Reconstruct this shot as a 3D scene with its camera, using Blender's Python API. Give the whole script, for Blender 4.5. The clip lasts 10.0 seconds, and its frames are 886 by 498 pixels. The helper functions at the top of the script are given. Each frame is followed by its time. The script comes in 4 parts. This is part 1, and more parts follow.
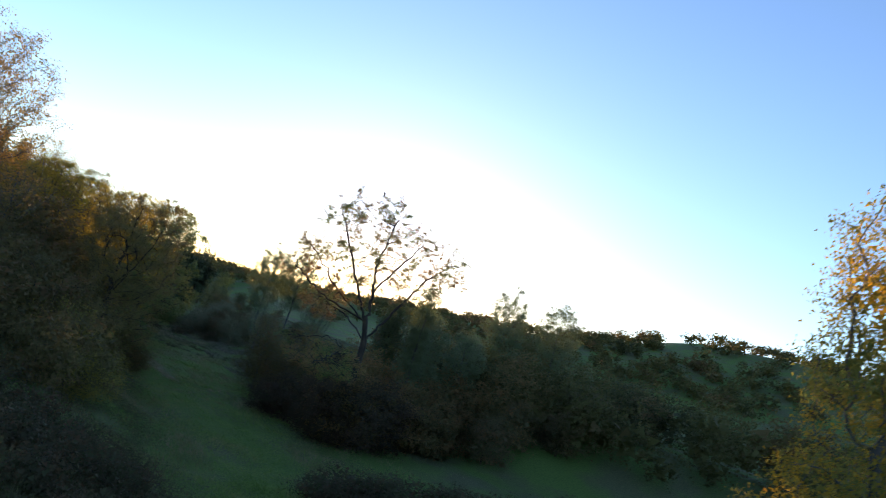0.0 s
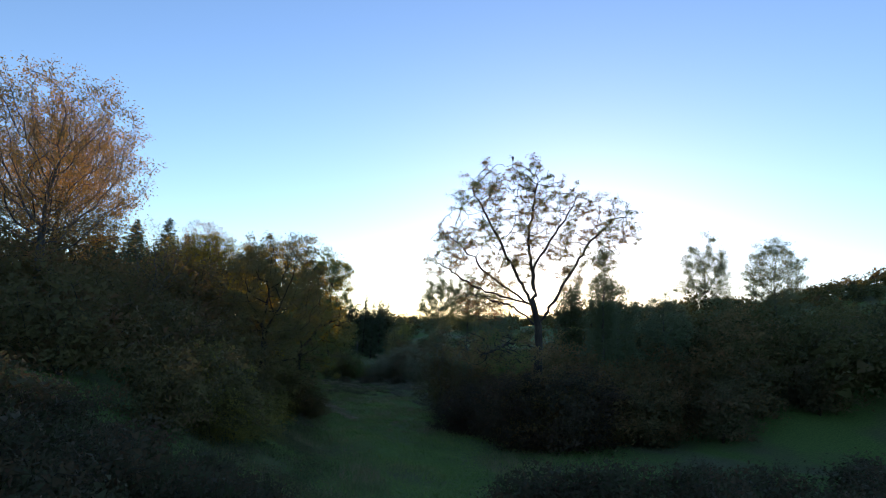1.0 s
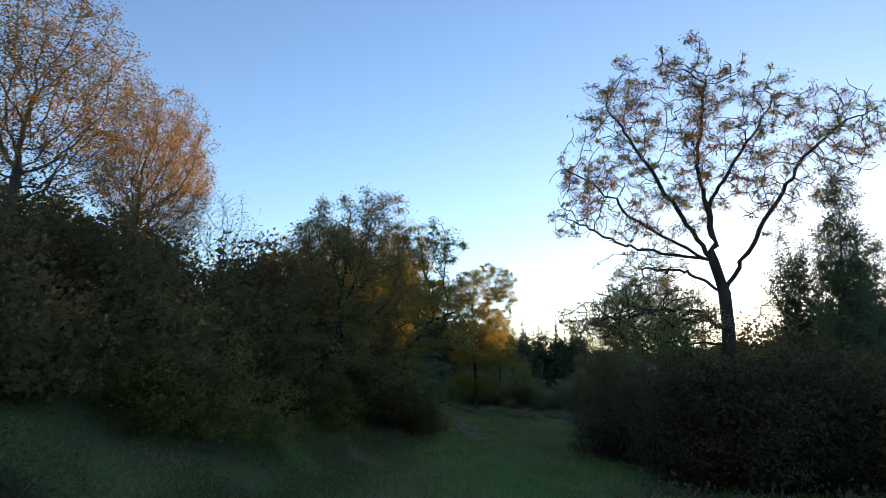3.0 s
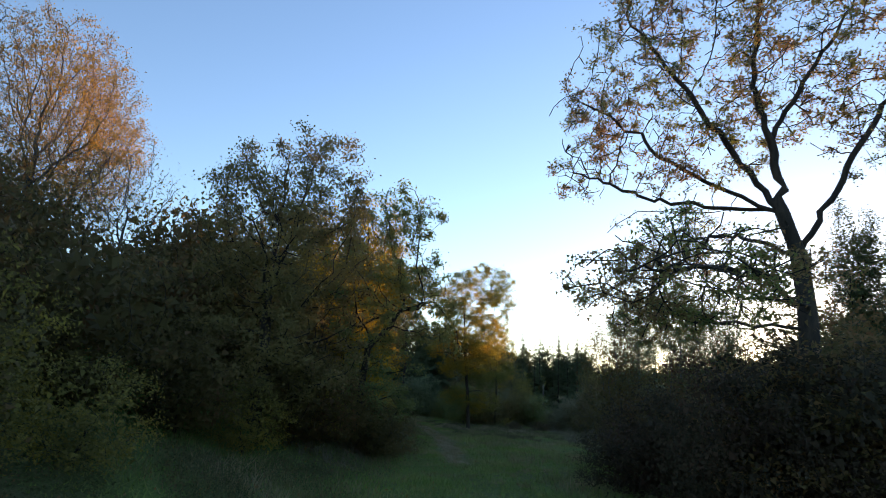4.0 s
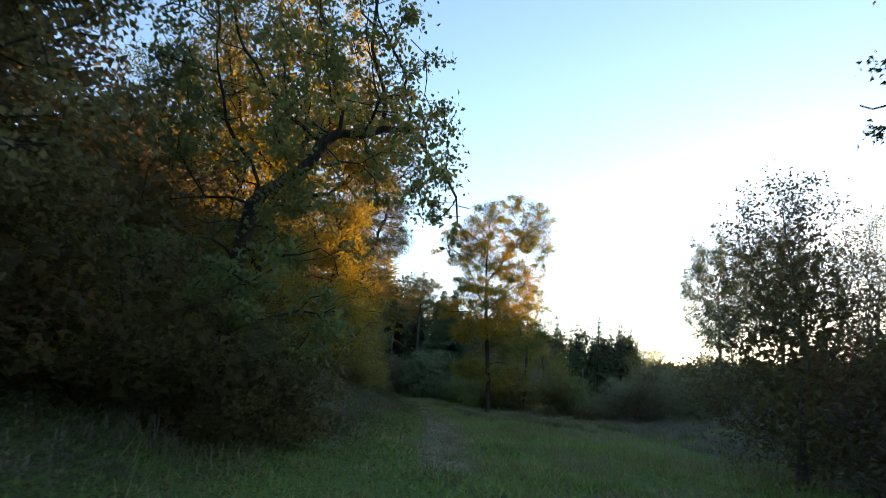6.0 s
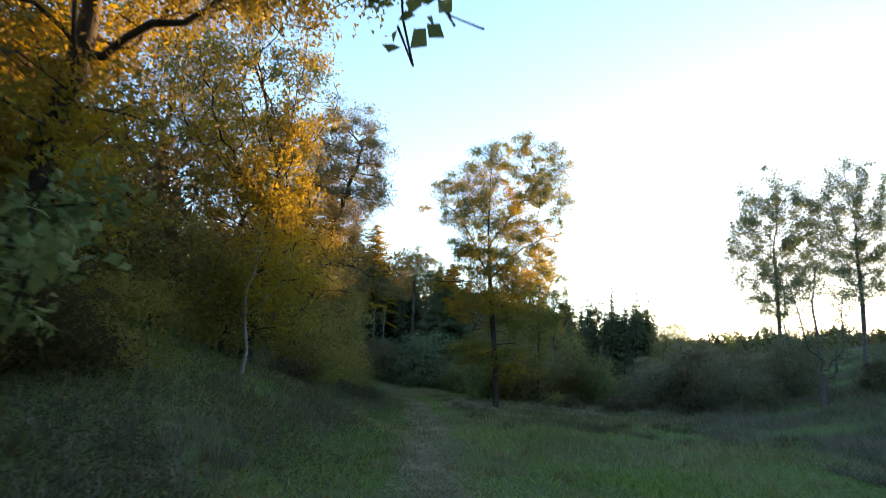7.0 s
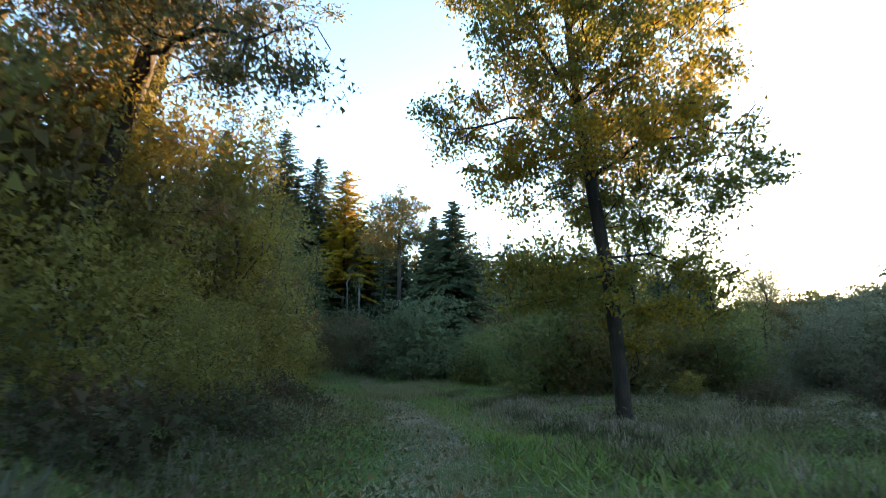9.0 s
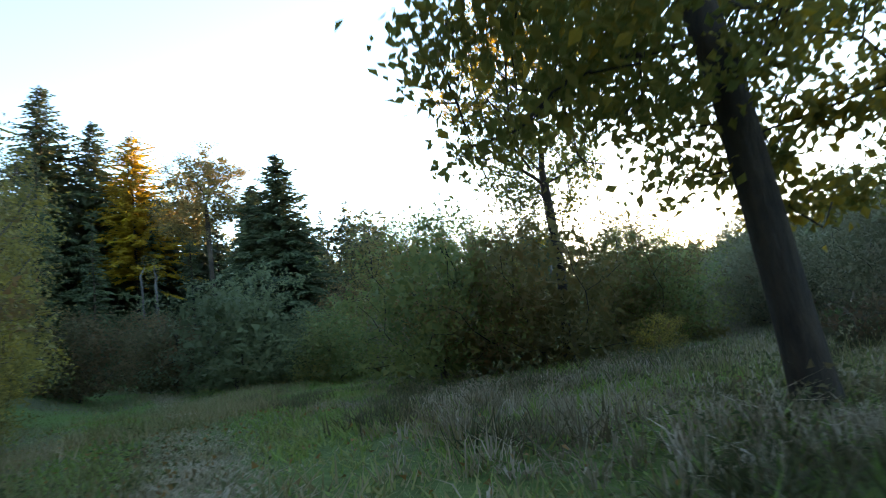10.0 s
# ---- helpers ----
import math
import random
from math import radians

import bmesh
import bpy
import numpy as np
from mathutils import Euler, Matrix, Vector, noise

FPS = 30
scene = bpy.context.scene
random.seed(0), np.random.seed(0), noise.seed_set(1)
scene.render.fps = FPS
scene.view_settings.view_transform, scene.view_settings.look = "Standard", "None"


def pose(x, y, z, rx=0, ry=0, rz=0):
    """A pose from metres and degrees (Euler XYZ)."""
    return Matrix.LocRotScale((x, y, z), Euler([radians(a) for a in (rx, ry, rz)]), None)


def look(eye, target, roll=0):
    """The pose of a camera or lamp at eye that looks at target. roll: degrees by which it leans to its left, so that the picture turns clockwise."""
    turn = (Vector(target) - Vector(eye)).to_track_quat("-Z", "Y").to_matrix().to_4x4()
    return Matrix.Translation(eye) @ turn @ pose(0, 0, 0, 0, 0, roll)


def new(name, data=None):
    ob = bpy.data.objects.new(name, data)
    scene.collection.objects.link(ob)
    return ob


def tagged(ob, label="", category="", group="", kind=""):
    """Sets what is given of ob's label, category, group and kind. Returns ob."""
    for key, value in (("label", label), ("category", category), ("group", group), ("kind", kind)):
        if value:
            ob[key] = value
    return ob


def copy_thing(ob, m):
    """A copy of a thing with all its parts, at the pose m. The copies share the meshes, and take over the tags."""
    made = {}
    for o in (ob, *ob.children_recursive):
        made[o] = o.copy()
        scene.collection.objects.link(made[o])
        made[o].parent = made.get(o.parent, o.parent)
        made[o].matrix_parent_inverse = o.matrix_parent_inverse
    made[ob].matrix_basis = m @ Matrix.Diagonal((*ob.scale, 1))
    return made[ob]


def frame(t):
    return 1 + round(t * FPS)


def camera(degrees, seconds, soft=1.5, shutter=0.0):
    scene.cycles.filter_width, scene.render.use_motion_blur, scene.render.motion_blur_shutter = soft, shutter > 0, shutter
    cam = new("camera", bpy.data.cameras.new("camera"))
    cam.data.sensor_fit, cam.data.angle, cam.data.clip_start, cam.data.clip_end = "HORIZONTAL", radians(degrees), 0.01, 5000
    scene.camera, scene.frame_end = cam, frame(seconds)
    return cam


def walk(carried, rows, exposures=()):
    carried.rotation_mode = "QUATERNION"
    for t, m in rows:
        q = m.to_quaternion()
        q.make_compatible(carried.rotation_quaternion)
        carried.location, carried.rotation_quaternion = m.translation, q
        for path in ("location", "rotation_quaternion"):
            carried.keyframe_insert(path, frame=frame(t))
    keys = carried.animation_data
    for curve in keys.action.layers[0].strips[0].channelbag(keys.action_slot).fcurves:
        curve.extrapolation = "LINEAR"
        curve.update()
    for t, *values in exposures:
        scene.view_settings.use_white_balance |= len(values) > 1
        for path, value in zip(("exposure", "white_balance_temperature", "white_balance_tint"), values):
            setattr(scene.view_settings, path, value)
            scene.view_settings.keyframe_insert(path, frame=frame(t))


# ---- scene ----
cam = camera(72.0, 10.0, soft=0.7, shutter=0.14)
PATH = [
    (0, (-10.074, -18.212, 8.788), (-9.025, -16.538, 9.104), 17.5),
    (0.5, (-7.74, -15.138, 7.361), (-6.978, -13.315, 7.67), 9.0),
    (1, (-5.321, -12.927, 6.046), (-4.773, -11.028, 6.357), 3.4),
    (1.5, (-2.692, -11.141, 5.043), (-2.376, -9.188, 5.339), -1.0),
    (2, (0.185, -9.346, 4.232), (0.028, -7.367, 4.468), 13.1),
    (2.2, (0.921, -8.247, 4.028), (0.72, -6.272, 4.267), 11.7),
    (3.3, (2.714, 1.097, 3.196), (2.623, 3.04, 3.659), 0.7),
    (3.5, (2.923, 2.787, 3.083), (2.832, 4.728, 3.556), 0.3),
    (4, (3.444, 6.846, 2.715), (3.295, 8.782, 3.194), 3.3),
    (4.5, (3.729, 11.075, 2.117), (3.479, 12.997, 2.609), 8.0),
    (5, (3.839, 15.543, 1.522), (3.595, 17.464, 2.021), 7.1),
    (5.5, (3.7, 19.691, 1.236), (3.458, 21.619, 1.711), 5.8),
    (6.8, (3.212, 31.841, 1.718), (2.967, 33.782, 2.134), 4.0),
    (7, (2.953, 33.896, 1.769), (2.716, 35.841, 2.171), 3.3),
    (7.5, (2.06, 39.318, 1.651), (1.828, 41.266, 2.041), 3.3),
    (8, (1.103, 44.796, 1.531), (0.846, 46.742, 1.915), 5.1),
    (8.5, (0.104, 50.562, 1.413), (-0.094, 52.515, 1.796), 0.7),
    (9, (-0.604, 56.507, 1.153), (-0.79, 58.461, 1.535), -0.1),
    (9.5, (-1.353, 61.74, 0.945), (-1.364, 63.705, 1.321), -3.3),
    (10, (-1.665, 66.354, 0.793), (-1.293, 68.291, 1.124), -7.6),
]
walk(cam, [(t, look(eye, target, roll)) for t, eye, target, roll in PATH],
     exposures=[(0.0, 2.2, 7400, 27), (0.5, 2.0, 7200, 27), (1.5, 1.85, 7250, 26), (3.3, 2.2, 7950, 25), (5.7, 2.72, 8900, 27), (6.8, 3.15, 8800, 23), (8.5, 3.5, 8750, 21), (10.0, 3.75, 9200, 22)])

# ---- sky and sun ----
SUN_AZ, SUN_EL = 29.0, 3.8          # degrees right of +y, degrees above the horizon
world = bpy.data.worlds.new("evening_sky")
scene.world = world
world.use_nodes = True
wn = world.node_tree
wn.nodes.clear()
sky = wn.nodes.new("ShaderNodeTexSky")
sky.sky_type, sky.sun_disc = "NISHITA", False
sky.sun_elevation, sky.sun_rotation = radians(SUN_EL), radians(SUN_AZ)
sky.altitude, sky.air_density, sky.dust_density, sky.ozone_density = 200, 1.0, 0.2, 3.2
back = wn.nodes.new("ShaderNodeBackground")
back.inputs["Strength"].default_value = 0.15
wout = wn.nodes.new("ShaderNodeOutputWorld")
wn.links.new(sky.outputs[0], back.inputs["Color"])
wn.links.new(back.outputs[0], wout.inputs["Surface"])

sun = new("sun", bpy.data.lights.new("sun", "SUN"))
sun.data.energy, sun.data.angle, sun.data.color = 2.0, radians(0.5), (1.0, 0.72, 0.42)
az, el = radians(SUN_AZ), radians(SUN_EL)
TO_SUN = Vector((math.sin(az) * math.cos(el), math.cos(az) * math.cos(el), math.sin(el)))
sun.matrix_world = look(TO_SUN * 100, (0, 0, 0))



# ---- materials ----
def shader(name):
    m = bpy.data.materials.new(name)
    m.use_nodes = True
    nt = m.node_tree
    nt.nodes.clear()
    return m, nt, nt.nodes.new("ShaderNodeOutputMaterial")


def node(nt, kind, **sets):
    n = nt.nodes.new(kind)
    for key, value in sets.items():
        n.inputs[key.replace("_", " ")].default_value = value
    return n


def ramp(nt, stops):
    r = nt.nodes.new("ShaderNodeValToRGB")
    e = r.color_ramp.elements
    while len(e) < len(stops):
        e.new(0.5)
    for k, (pos, col) in enumerate(stops):
        e[k].position, e[k].color = pos, (*col, 1)
    return r


def leaf_material(name, colours, patch=0.35, sheen=0.45, glow_through=0.4, rounded=True):
    """Leaves: each leaf its own tint, drifting over the crown, with light passing through it."""
    gain = 1.82 if rounded else 1.65
    tone = (1.11, 0.98, 1.05) if rounded else (1.0, 1.0, 1.05)
    colours = [tuple(min(gain * k * v, 0.5) for k, v in zip(tone, c)) for c in colours]
    m, nt, out = shader(name)
    geo = nt.nodes.new("ShaderNodeNewGeometry")
    tex = node(nt, "ShaderNodeTexNoise", Scale=patch, Detail=2.0)
    nt.links.new(geo.outputs["Position"], tex.inputs["Vector"])
    spread = nt.nodes.new("ShaderNodeMapRange")
    spread.inputs["From Min"].default_value, spread.inputs["From Max"].default_value = 0.3, 0.7
    nt.links.new(tex.outputs["Fac"], spread.inputs["Value"])
    mix = nt.nodes.new("ShaderNodeMath")
    mix.operation = "MULTIPLY_ADD"
    mix.inputs[1].default_value = 0.34
    half = nt.nodes.new("ShaderNodeMath")
    half.operation = "MULTIPLY"
    half.inputs[1].default_value = 0.6
    nt.links.new(spread.outputs[0], half.inputs[0])
    nt.links.new(geo.outputs["Random Per Island"], mix.inputs[0])
    nt.links.new(half.outputs[0], mix.inputs[2])
    n = len(colours)
    cr = ramp(nt, [(k / max(n - 1, 1), c) for k, c in enumerate(colours)])
    nt.links.new(mix.outputs[0], cr.inputs[0])
    p = node(nt, "ShaderNodeBsdfPrincipled", Roughness=0.65)
    p.inputs["Specular IOR Level"].default_value = sheen * 0.4
    tc = nt.nodes.new("ShaderNodeTexCoord")
    flat = nt.nodes.new("ShaderNodeVectorMath")
    flat.operation = "MULTIPLY"
    flat.inputs[1].default_value = (1, 1, 0.8)
    unit = nt.nodes.new("ShaderNodeVectorMath")
    unit.operation = "NORMALIZE"
    both = nt.nodes.new("ShaderNodeVectorMath")
    both.operation = "MULTIPLY_ADD"
    both.inputs[1].default_value = (1.1, 1.1, 1.1)
    nt.links.new(tc.outputs["Object"], flat.inputs[0])
    nt.links.new(flat.outputs[0], unit.inputs[0])
    nt.links.new(unit.outputs[0], both.inputs[0])
    nt.links.new(geo.outputs["Normal"], both.inputs[2])
    if rounded:
        nt.links.new(both.outputs[0], p.inputs["Normal"])
    tr = nt.nodes.new("ShaderNodeBsdfTranslucent")
    ms = nt.nodes.new("ShaderNodeMixShader")
    ms.inputs[0].default_value = glow_through
    nt.links.new(cr.outputs[0], p.inputs["Base Color"])
    nt.links.new(cr.outputs[0], tr.inputs["Color"])
    nt.links.new(p.outputs[0], ms.inputs[1])
    nt.links.new(tr.outputs[0], ms.inputs[2])
    nt.links.new(ms.outputs[0], out.inputs["Surface"])
    return m


def bark_material(name, dark, light, scale=6.0, stretch=0.25, bump=0.5):
    m, nt, out = shader(name)
    geo = nt.nodes.new("ShaderNodeNewGeometry")
    mp = nt.nodes.new("ShaderNodeMapping")
    mp.inputs["Scale"].default_value = (1, 1, stretch)
    nt.links.new(geo.outputs["Position"], mp.inputs["Vector"])
    tex = node(nt, "ShaderNodeTexNoise", Scale=scale, Detail=6.0, Roughness=0.65)
    nt.links.new(mp.outputs[0], tex.inputs["Vector"])
    big = node(nt, "ShaderNodeTexNoise", Scale=0.8, Detail=2.0)
    nt.links.new(geo.outputs["Position"], big.inputs["Vector"])
    mul = nt.nodes.new("ShaderNodeMath")
    mul.operation = "MULTIPLY"
    nt.links.new(tex.outputs["Fac"], mul.inputs[0])
    nt.links.new(big.outputs["Fac"], mul.inputs[1])
    cr = ramp(nt, [(0.12, dark), (0.42, light)])
    nt.links.new(mul.outputs[0], cr.inputs[0])
    p = node(nt, "ShaderNodeBsdfPrincipled", Roughness=0.9)
    b = node(nt, "ShaderNodeBump", Strength=bump, Distance=0.04)
    nt.links.new(tex.outputs["Fac"], b.inputs["Height"])
    nt.links.new(cr.outputs[0], p.inputs["Base Color"])
    nt.links.new(b.outputs[0], p.inputs["Normal"])
    nt.links.new(p.outputs[0], out.inputs["Surface"])
    return m


def ground_material():
    m, nt, out = shader("meadow_soil")
    geo = nt.nodes.new("ShaderNodeNewGeometry")
    fine = node(nt, "ShaderNodeTexNoise", Scale=9.0, Detail=8.0, Roughness=0.7)
    wide = node(nt, "ShaderNodeTexNoise", Scale=0.16, Detail=3.0)
    nt.links.new(geo.outputs["Position"], fine.inputs["Vector"])
    nt.links.new(geo.outputs["Position"], wide.inputs["Vector"])
    a = ramp(nt, [(0.3, (0.05, 0.088, 0.024)), (0.55, (0.1, 0.175, 0.042)), (0.8, (0.17, 0.22, 0.07))])
    b = ramp(nt, [(0.3, (0.06, 0.07, 0.034)), (0.6, (0.13, 0.14, 0.065)), (0.85, (0.22, 0.21, 0.12))])
    nt.links.new(fine.outputs["Fac"], a.inputs[0])
    nt.links.new(fine.outputs["Fac"], b.inputs[0])
    pick = ramp(nt, [(0.42, (0, 0, 0)), (0.62, (1, 1, 1))])
    nt.links.new(wide.outputs["Fac"], pick.inputs[0])
    mix = nt.nodes.new("ShaderNodeMix")
    mix.data_type = "RGBA"
    nt.links.new(pick.outputs[0], mix.inputs[0])
    nt.links.new(a.outputs[0], mix.inputs[6])
    nt.links.new(b.outputs[0], mix.inputs[7])
    p = node(nt, "ShaderNodeBsdfPrincipled", Roughness=0.95)
    p.inputs["Specular IOR Level"].default_value = 0.15
    bump = node(nt, "ShaderNodeBump", Strength=0.8, Distance=0.1)
    nt.links.new(fine.outputs["Fac"], bump.inputs["Height"])
    nt.links.new(mix.outputs[2], p.inputs["Base Color"])
    nt.links.new(bump.outputs[0], p.inputs["Normal"])
    nt.links.new(p.outputs[0], out.inputs["Surface"])
    return m


GREEN, OLIVE, BROWN = (0.06, 0.098, 0.026), (0.115, 0.125, 0.03), (0.145, 0.09, 0.034)
ORANGE, DARK = (0.40, 0.17, 0.03), (0.04, 0.062, 0.02)
M_GROUND = ground_material()
M_OAK_GREEN = leaf_material("green_oak_leaves", [(0.05, 0.085, 0.03), (0.08, 0.12, 0.035), (0.12, 0.14, 0.04), (0.2, 0.16, 0.04)], patch=0.4)
M_OAK = leaf_material("oak_leaves", [(0.052, 0.05, 0.02), (0.085, 0.08, 0.026), (0.11, 0.1, 0.03), (0.13, 0.1, 0.035), (0.17, 0.105, 0.035)], glow_through=0.28)
M_OAK_GOLD = leaf_material("oak_leaves_turning", [(0.058, 0.086, 0.022), (0.082, 0.105, 0.024), (0.12, 0.118, 0.024), (0.25, 0.17, 0.014), (0.21, 0.1, 0.016)], patch=0.3, glow_through=0.58)
M_BARE = leaf_material("last_oak_leaves", [DARK, GREEN, OLIVE, BROWN, BROWN, ORANGE], patch=0.4, glow_through=0.25)
M_ASPEN_DULL = leaf_material("aspen_leaves_olive", [GREEN, OLIVE, (0.15, 0.11, 0.04), (0.26, 0.16, 0.04)], patch=0.25)
M_ELDER = leaf_material("elder_leaves", [(0.04, 0.045, 0.018), (0.06, 0.062, 0.025), (0.09, 0.068, 0.03), (0.14, 0.085, 0.036)], patch=0.5, sheen=0.3, glow_through=0.35)
M_DOGWOOD = leaf_material("dogwood_leaves", [(0.026, 0.026, 0.014), (0.038, 0.034, 0.017), (0.055, 0.038, 0.02), (0.075, 0.04, 0.023)], patch=0.5, sheen=0.3, glow_through=0.3)
M_ASPEN = leaf_material("aspen_leaves_orange", [(0.08, 0.085, 0.03), (0.11, 0.09, 0.032), (0.18, 0.115, 0.028), (0.26, 0.15, 0.024), (0.3, 0.185, 0.022)], patch=0.25)
M_MAPLE = leaf_material("maple_leaves_yellow", [(0.08, 0.076, 0.016), (0.11, 0.1, 0.018), (0.17, 0.13, 0.016), (0.3, 0.2, 0.012), (0.22, 0.115, 0.016)], patch=0.3, glow_through=0.5)
M_HAZEL = leaf_material("hazel_leaves", [(0.08, 0.085, 0.025), (0.115, 0.115, 0.028), (0.18, 0.16, 0.03), (0.26, 0.21, 0.032)], patch=0.5)
M_BUSH = leaf_material("bush_leaves", [(0.04, 0.04, 0.017), (0.062, 0.058, 0.02), (0.085, 0.075, 0.024), (0.1, 0.065, 0.026), (0.14, 0.08, 0.03)], patch=0.4)
M_WILLOW = leaf_material("willow_leaves", [(0.05, 0.075, 0.03), (0.07, 0.1, 0.042), (0.078, 0.11, 0.05), (0.095, 0.11, 0.045)], patch=0.6)
M_BRAMBLE = leaf_material("bramble_leaves", [(0.03, 0.036, 0.016), (0.042, 0.052, 0.02), (0.045, 0.042, 0.02), (0.07, 0.05, 0.022), (0.08, 0.03, 0.02)], patch=0.8)
M_SPRUCE = leaf_material("spruce_needles", [(0.028, 0.05, 0.024), (0.042, 0.068, 0.029), (0.06, 0.08, 0.033)], glow_through=0.18)
M_THUJA = leaf_material("thuja_sprays", [(0.03, 0.045, 0.018), (0.045, 0.065, 0.022), (0.07, 0.07, 0.025)], glow_through=0.15)
M_LARCH = leaf_material("larch_needles", [(0.14, 0.115, 0.016), (0.24, 0.17, 0.015), (0.31, 0.21, 0.014)], glow_through=0.5)
M_GRASS = leaf_material("grass_blades", [(0.06, 0.095, 0.025), (0.08, 0.145, 0.03), (0.115, 0.18, 0.042), (0.16, 0.17, 0.055), (0.21, 0.175, 0.085)], patch=0.3, glow_through=0.3, rounded=False)
M_STRAW = leaf_material("dry_grass", [(0.06, 0.085, 0.028), (0.12, 0.12, 0.045), (0.19, 0.155, 0.08), (0.26, 0.21, 0.13)], patch=0.4, glow_through=0.3, rounded=False)
M_TRODDEN = leaf_material("trodden_grass_blades", [(0.12, 0.105, 0.055), (0.18, 0.15, 0.085), (0.24, 0.2, 0.13), (0.28, 0.245, 0.17)], patch=0.7, glow_through=0.2, rounded=False)
M_FALLEN = leaf_material("fallen_leaves", [(0.07, 0.05, 0.025), BROWN, (0.2, 0.1, 0.03), (0.25, 0.08, 0.03)], patch=0.8, glow_through=0.1, rounded=False)
M_HERBS = leaf_material("herb_leaves", [(0.034, 0.05, 0.02), (0.05, 0.066, 0.025), (0.07, 0.076, 0.032), (0.095, 0.072, 0.036), (0.14, 0.062, 0.036)], patch=0.9, rounded=False)
M_WEEDS = leaf_material("dead_weeds", [(0.06, 0.062, 0.028), (0.12, 0.1, 0.055), (0.19, 0.155, 0.1), (0.26, 0.22, 0.155), (0.33, 0.29, 0.225)], patch=1.4, glow_through=0.3, rounded=False)
M_BRAMBLE_DRY = leaf_material("rank_weeds", [(0.06, 0.064, 0.034), (0.1, 0.09, 0.055), (0.14, 0.12, 0.085), (0.19, 0.165, 0.125)], patch=0.6, glow_through=0.2, rounded=False)
M_BANKWEED = leaf_material("bank_weed_blades", [(0.035, 0.042, 0.018), (0.055, 0.058, 0.024), (0.08, 0.068, 0.035), (0.12, 0.098, 0.06)], patch=0.6, glow_through=0.2, rounded=False)
M_HORNBEAM = leaf_material("hornbeam_leaves", [(0.055, 0.058, 0.02), (0.08, 0.08, 0.024), (0.11, 0.09, 0.028), (0.15, 0.095, 0.034)], patch=0.4)
M_SPINDLE = leaf_material("spindle_leaves", [(0.05, 0.055, 0.02), (0.085, 0.075, 0.025), (0.13, 0.085, 0.03), (0.17, 0.085, 0.035)], patch=0.6)
M_BLACKTHORN = leaf_material("blackthorn_leaves", [(0.06, 0.075, 0.035), (0.09, 0.105, 0.05), (0.12, 0.125, 0.065), (0.14, 0.12, 0.06)], patch=0.6)
M_FAR = leaf_material("far_wood_leaves", [(0.035, 0.038, 0.017), (0.052, 0.053, 0.02), (0.078, 0.072, 0.022), (0.095, 0.062, 0.025), (0.115, 0.064, 0.026)], patch=0.06, rounded=False)
M_BARK = bark_material("oak_bark", (0.014, 0.010, 0.007), (0.085, 0.058, 0.036), scale=9.0, bump=0.9)
M_PALE = bark_material("birch_bark", (0.16, 0.14, 0.12), (0.50, 0.47, 0.42), scale=9, stretch=1.6, bump=0.2)
M_GREYBARK = bark_material("grey_bark", (0.05, 0.045, 0.04), (0.17, 0.15, 0.13))


# ---- terrain ----
def knots(v, pairs):
    return np.interp(v, [p[0] for p in pairs], [p[1] for p in pairs])


def soft(v, w):
    """A ramp that starts smoothly at 0."""
    return 0.5 * (v + np.sqrt(v * v + w * w)) - 0.5 * w * 0.3


def height(x, y):
    """Ground height in metres: a valley floor, a bank on the left, hills beyond."""
    x, y = np.asarray(x, float), np.asarray(y, float)
    z = knots(y, [(-400, 9), (-60, 6), (-20, 2.6), (-8, 1.0), (4, 0.0), (15, -0.35), (40, -0.1), (60, 0.0), (90, -0.1), (110, 0.8), (150, 3.0), (400, 9)])
    left = knots(y, [(-60, -6), (-10, -3.2), (8, -3.4), (22, -3.0), (36, -1.4), (50, -1.5), (58, -2.8), (66, -5), (80, -11), (100, -14), (130, -20)]) - x
    b = soft(left, 2.0)
    z = z + np.where(b < 9, 0.5 * b, 4.5 + 0.16 * (b - 9)) * np.clip((left + 4) / 4, 0, 1)
    right = x - knots(y, [(-60, 60), (0, 46), (20, 32), (40, 20), (60, 15), (90, 15), (120, 22), (180, 40)])
    c = soft(right, 4.0)
    z = z + np.where(c < 14, 0.4 * c, 5.6 + 0.04 * (c - 14)) * np.clip((right + 6) / 6, 0, 1)
    # low swells, tussocks
    z = z + 0.10 * np.sin(x * 0.7 + 1.3) * np.sin(y * 0.53) + 0.05 * np.sin(x * 1.9 + y * 0.8)
    # the hills round the valley
    dx, dy = x - 0.0, y - 30.0
    r = np.hypot(dx, dy)
    a = np.degrees(np.arctan2(dx, dy))
    top = knots(a, [(-180, 30), (-90, 34), (-40, 22), (-12, 9), (6, 9), (12, 13), (20, 15), (26, 18), (32, 21), (40, 26), (52, 35), (64, 48), (90, 52), (180, 30)])
    rise = np.clip((r - 140) / 150, 0, 1)
    rise = rise * rise * (3 - 2 * rise)
    return z * (1 - rise) + rise * (top + 1.2 * np.sin(a * 0.21))


def at(x, y):
    return float(height(x, y))


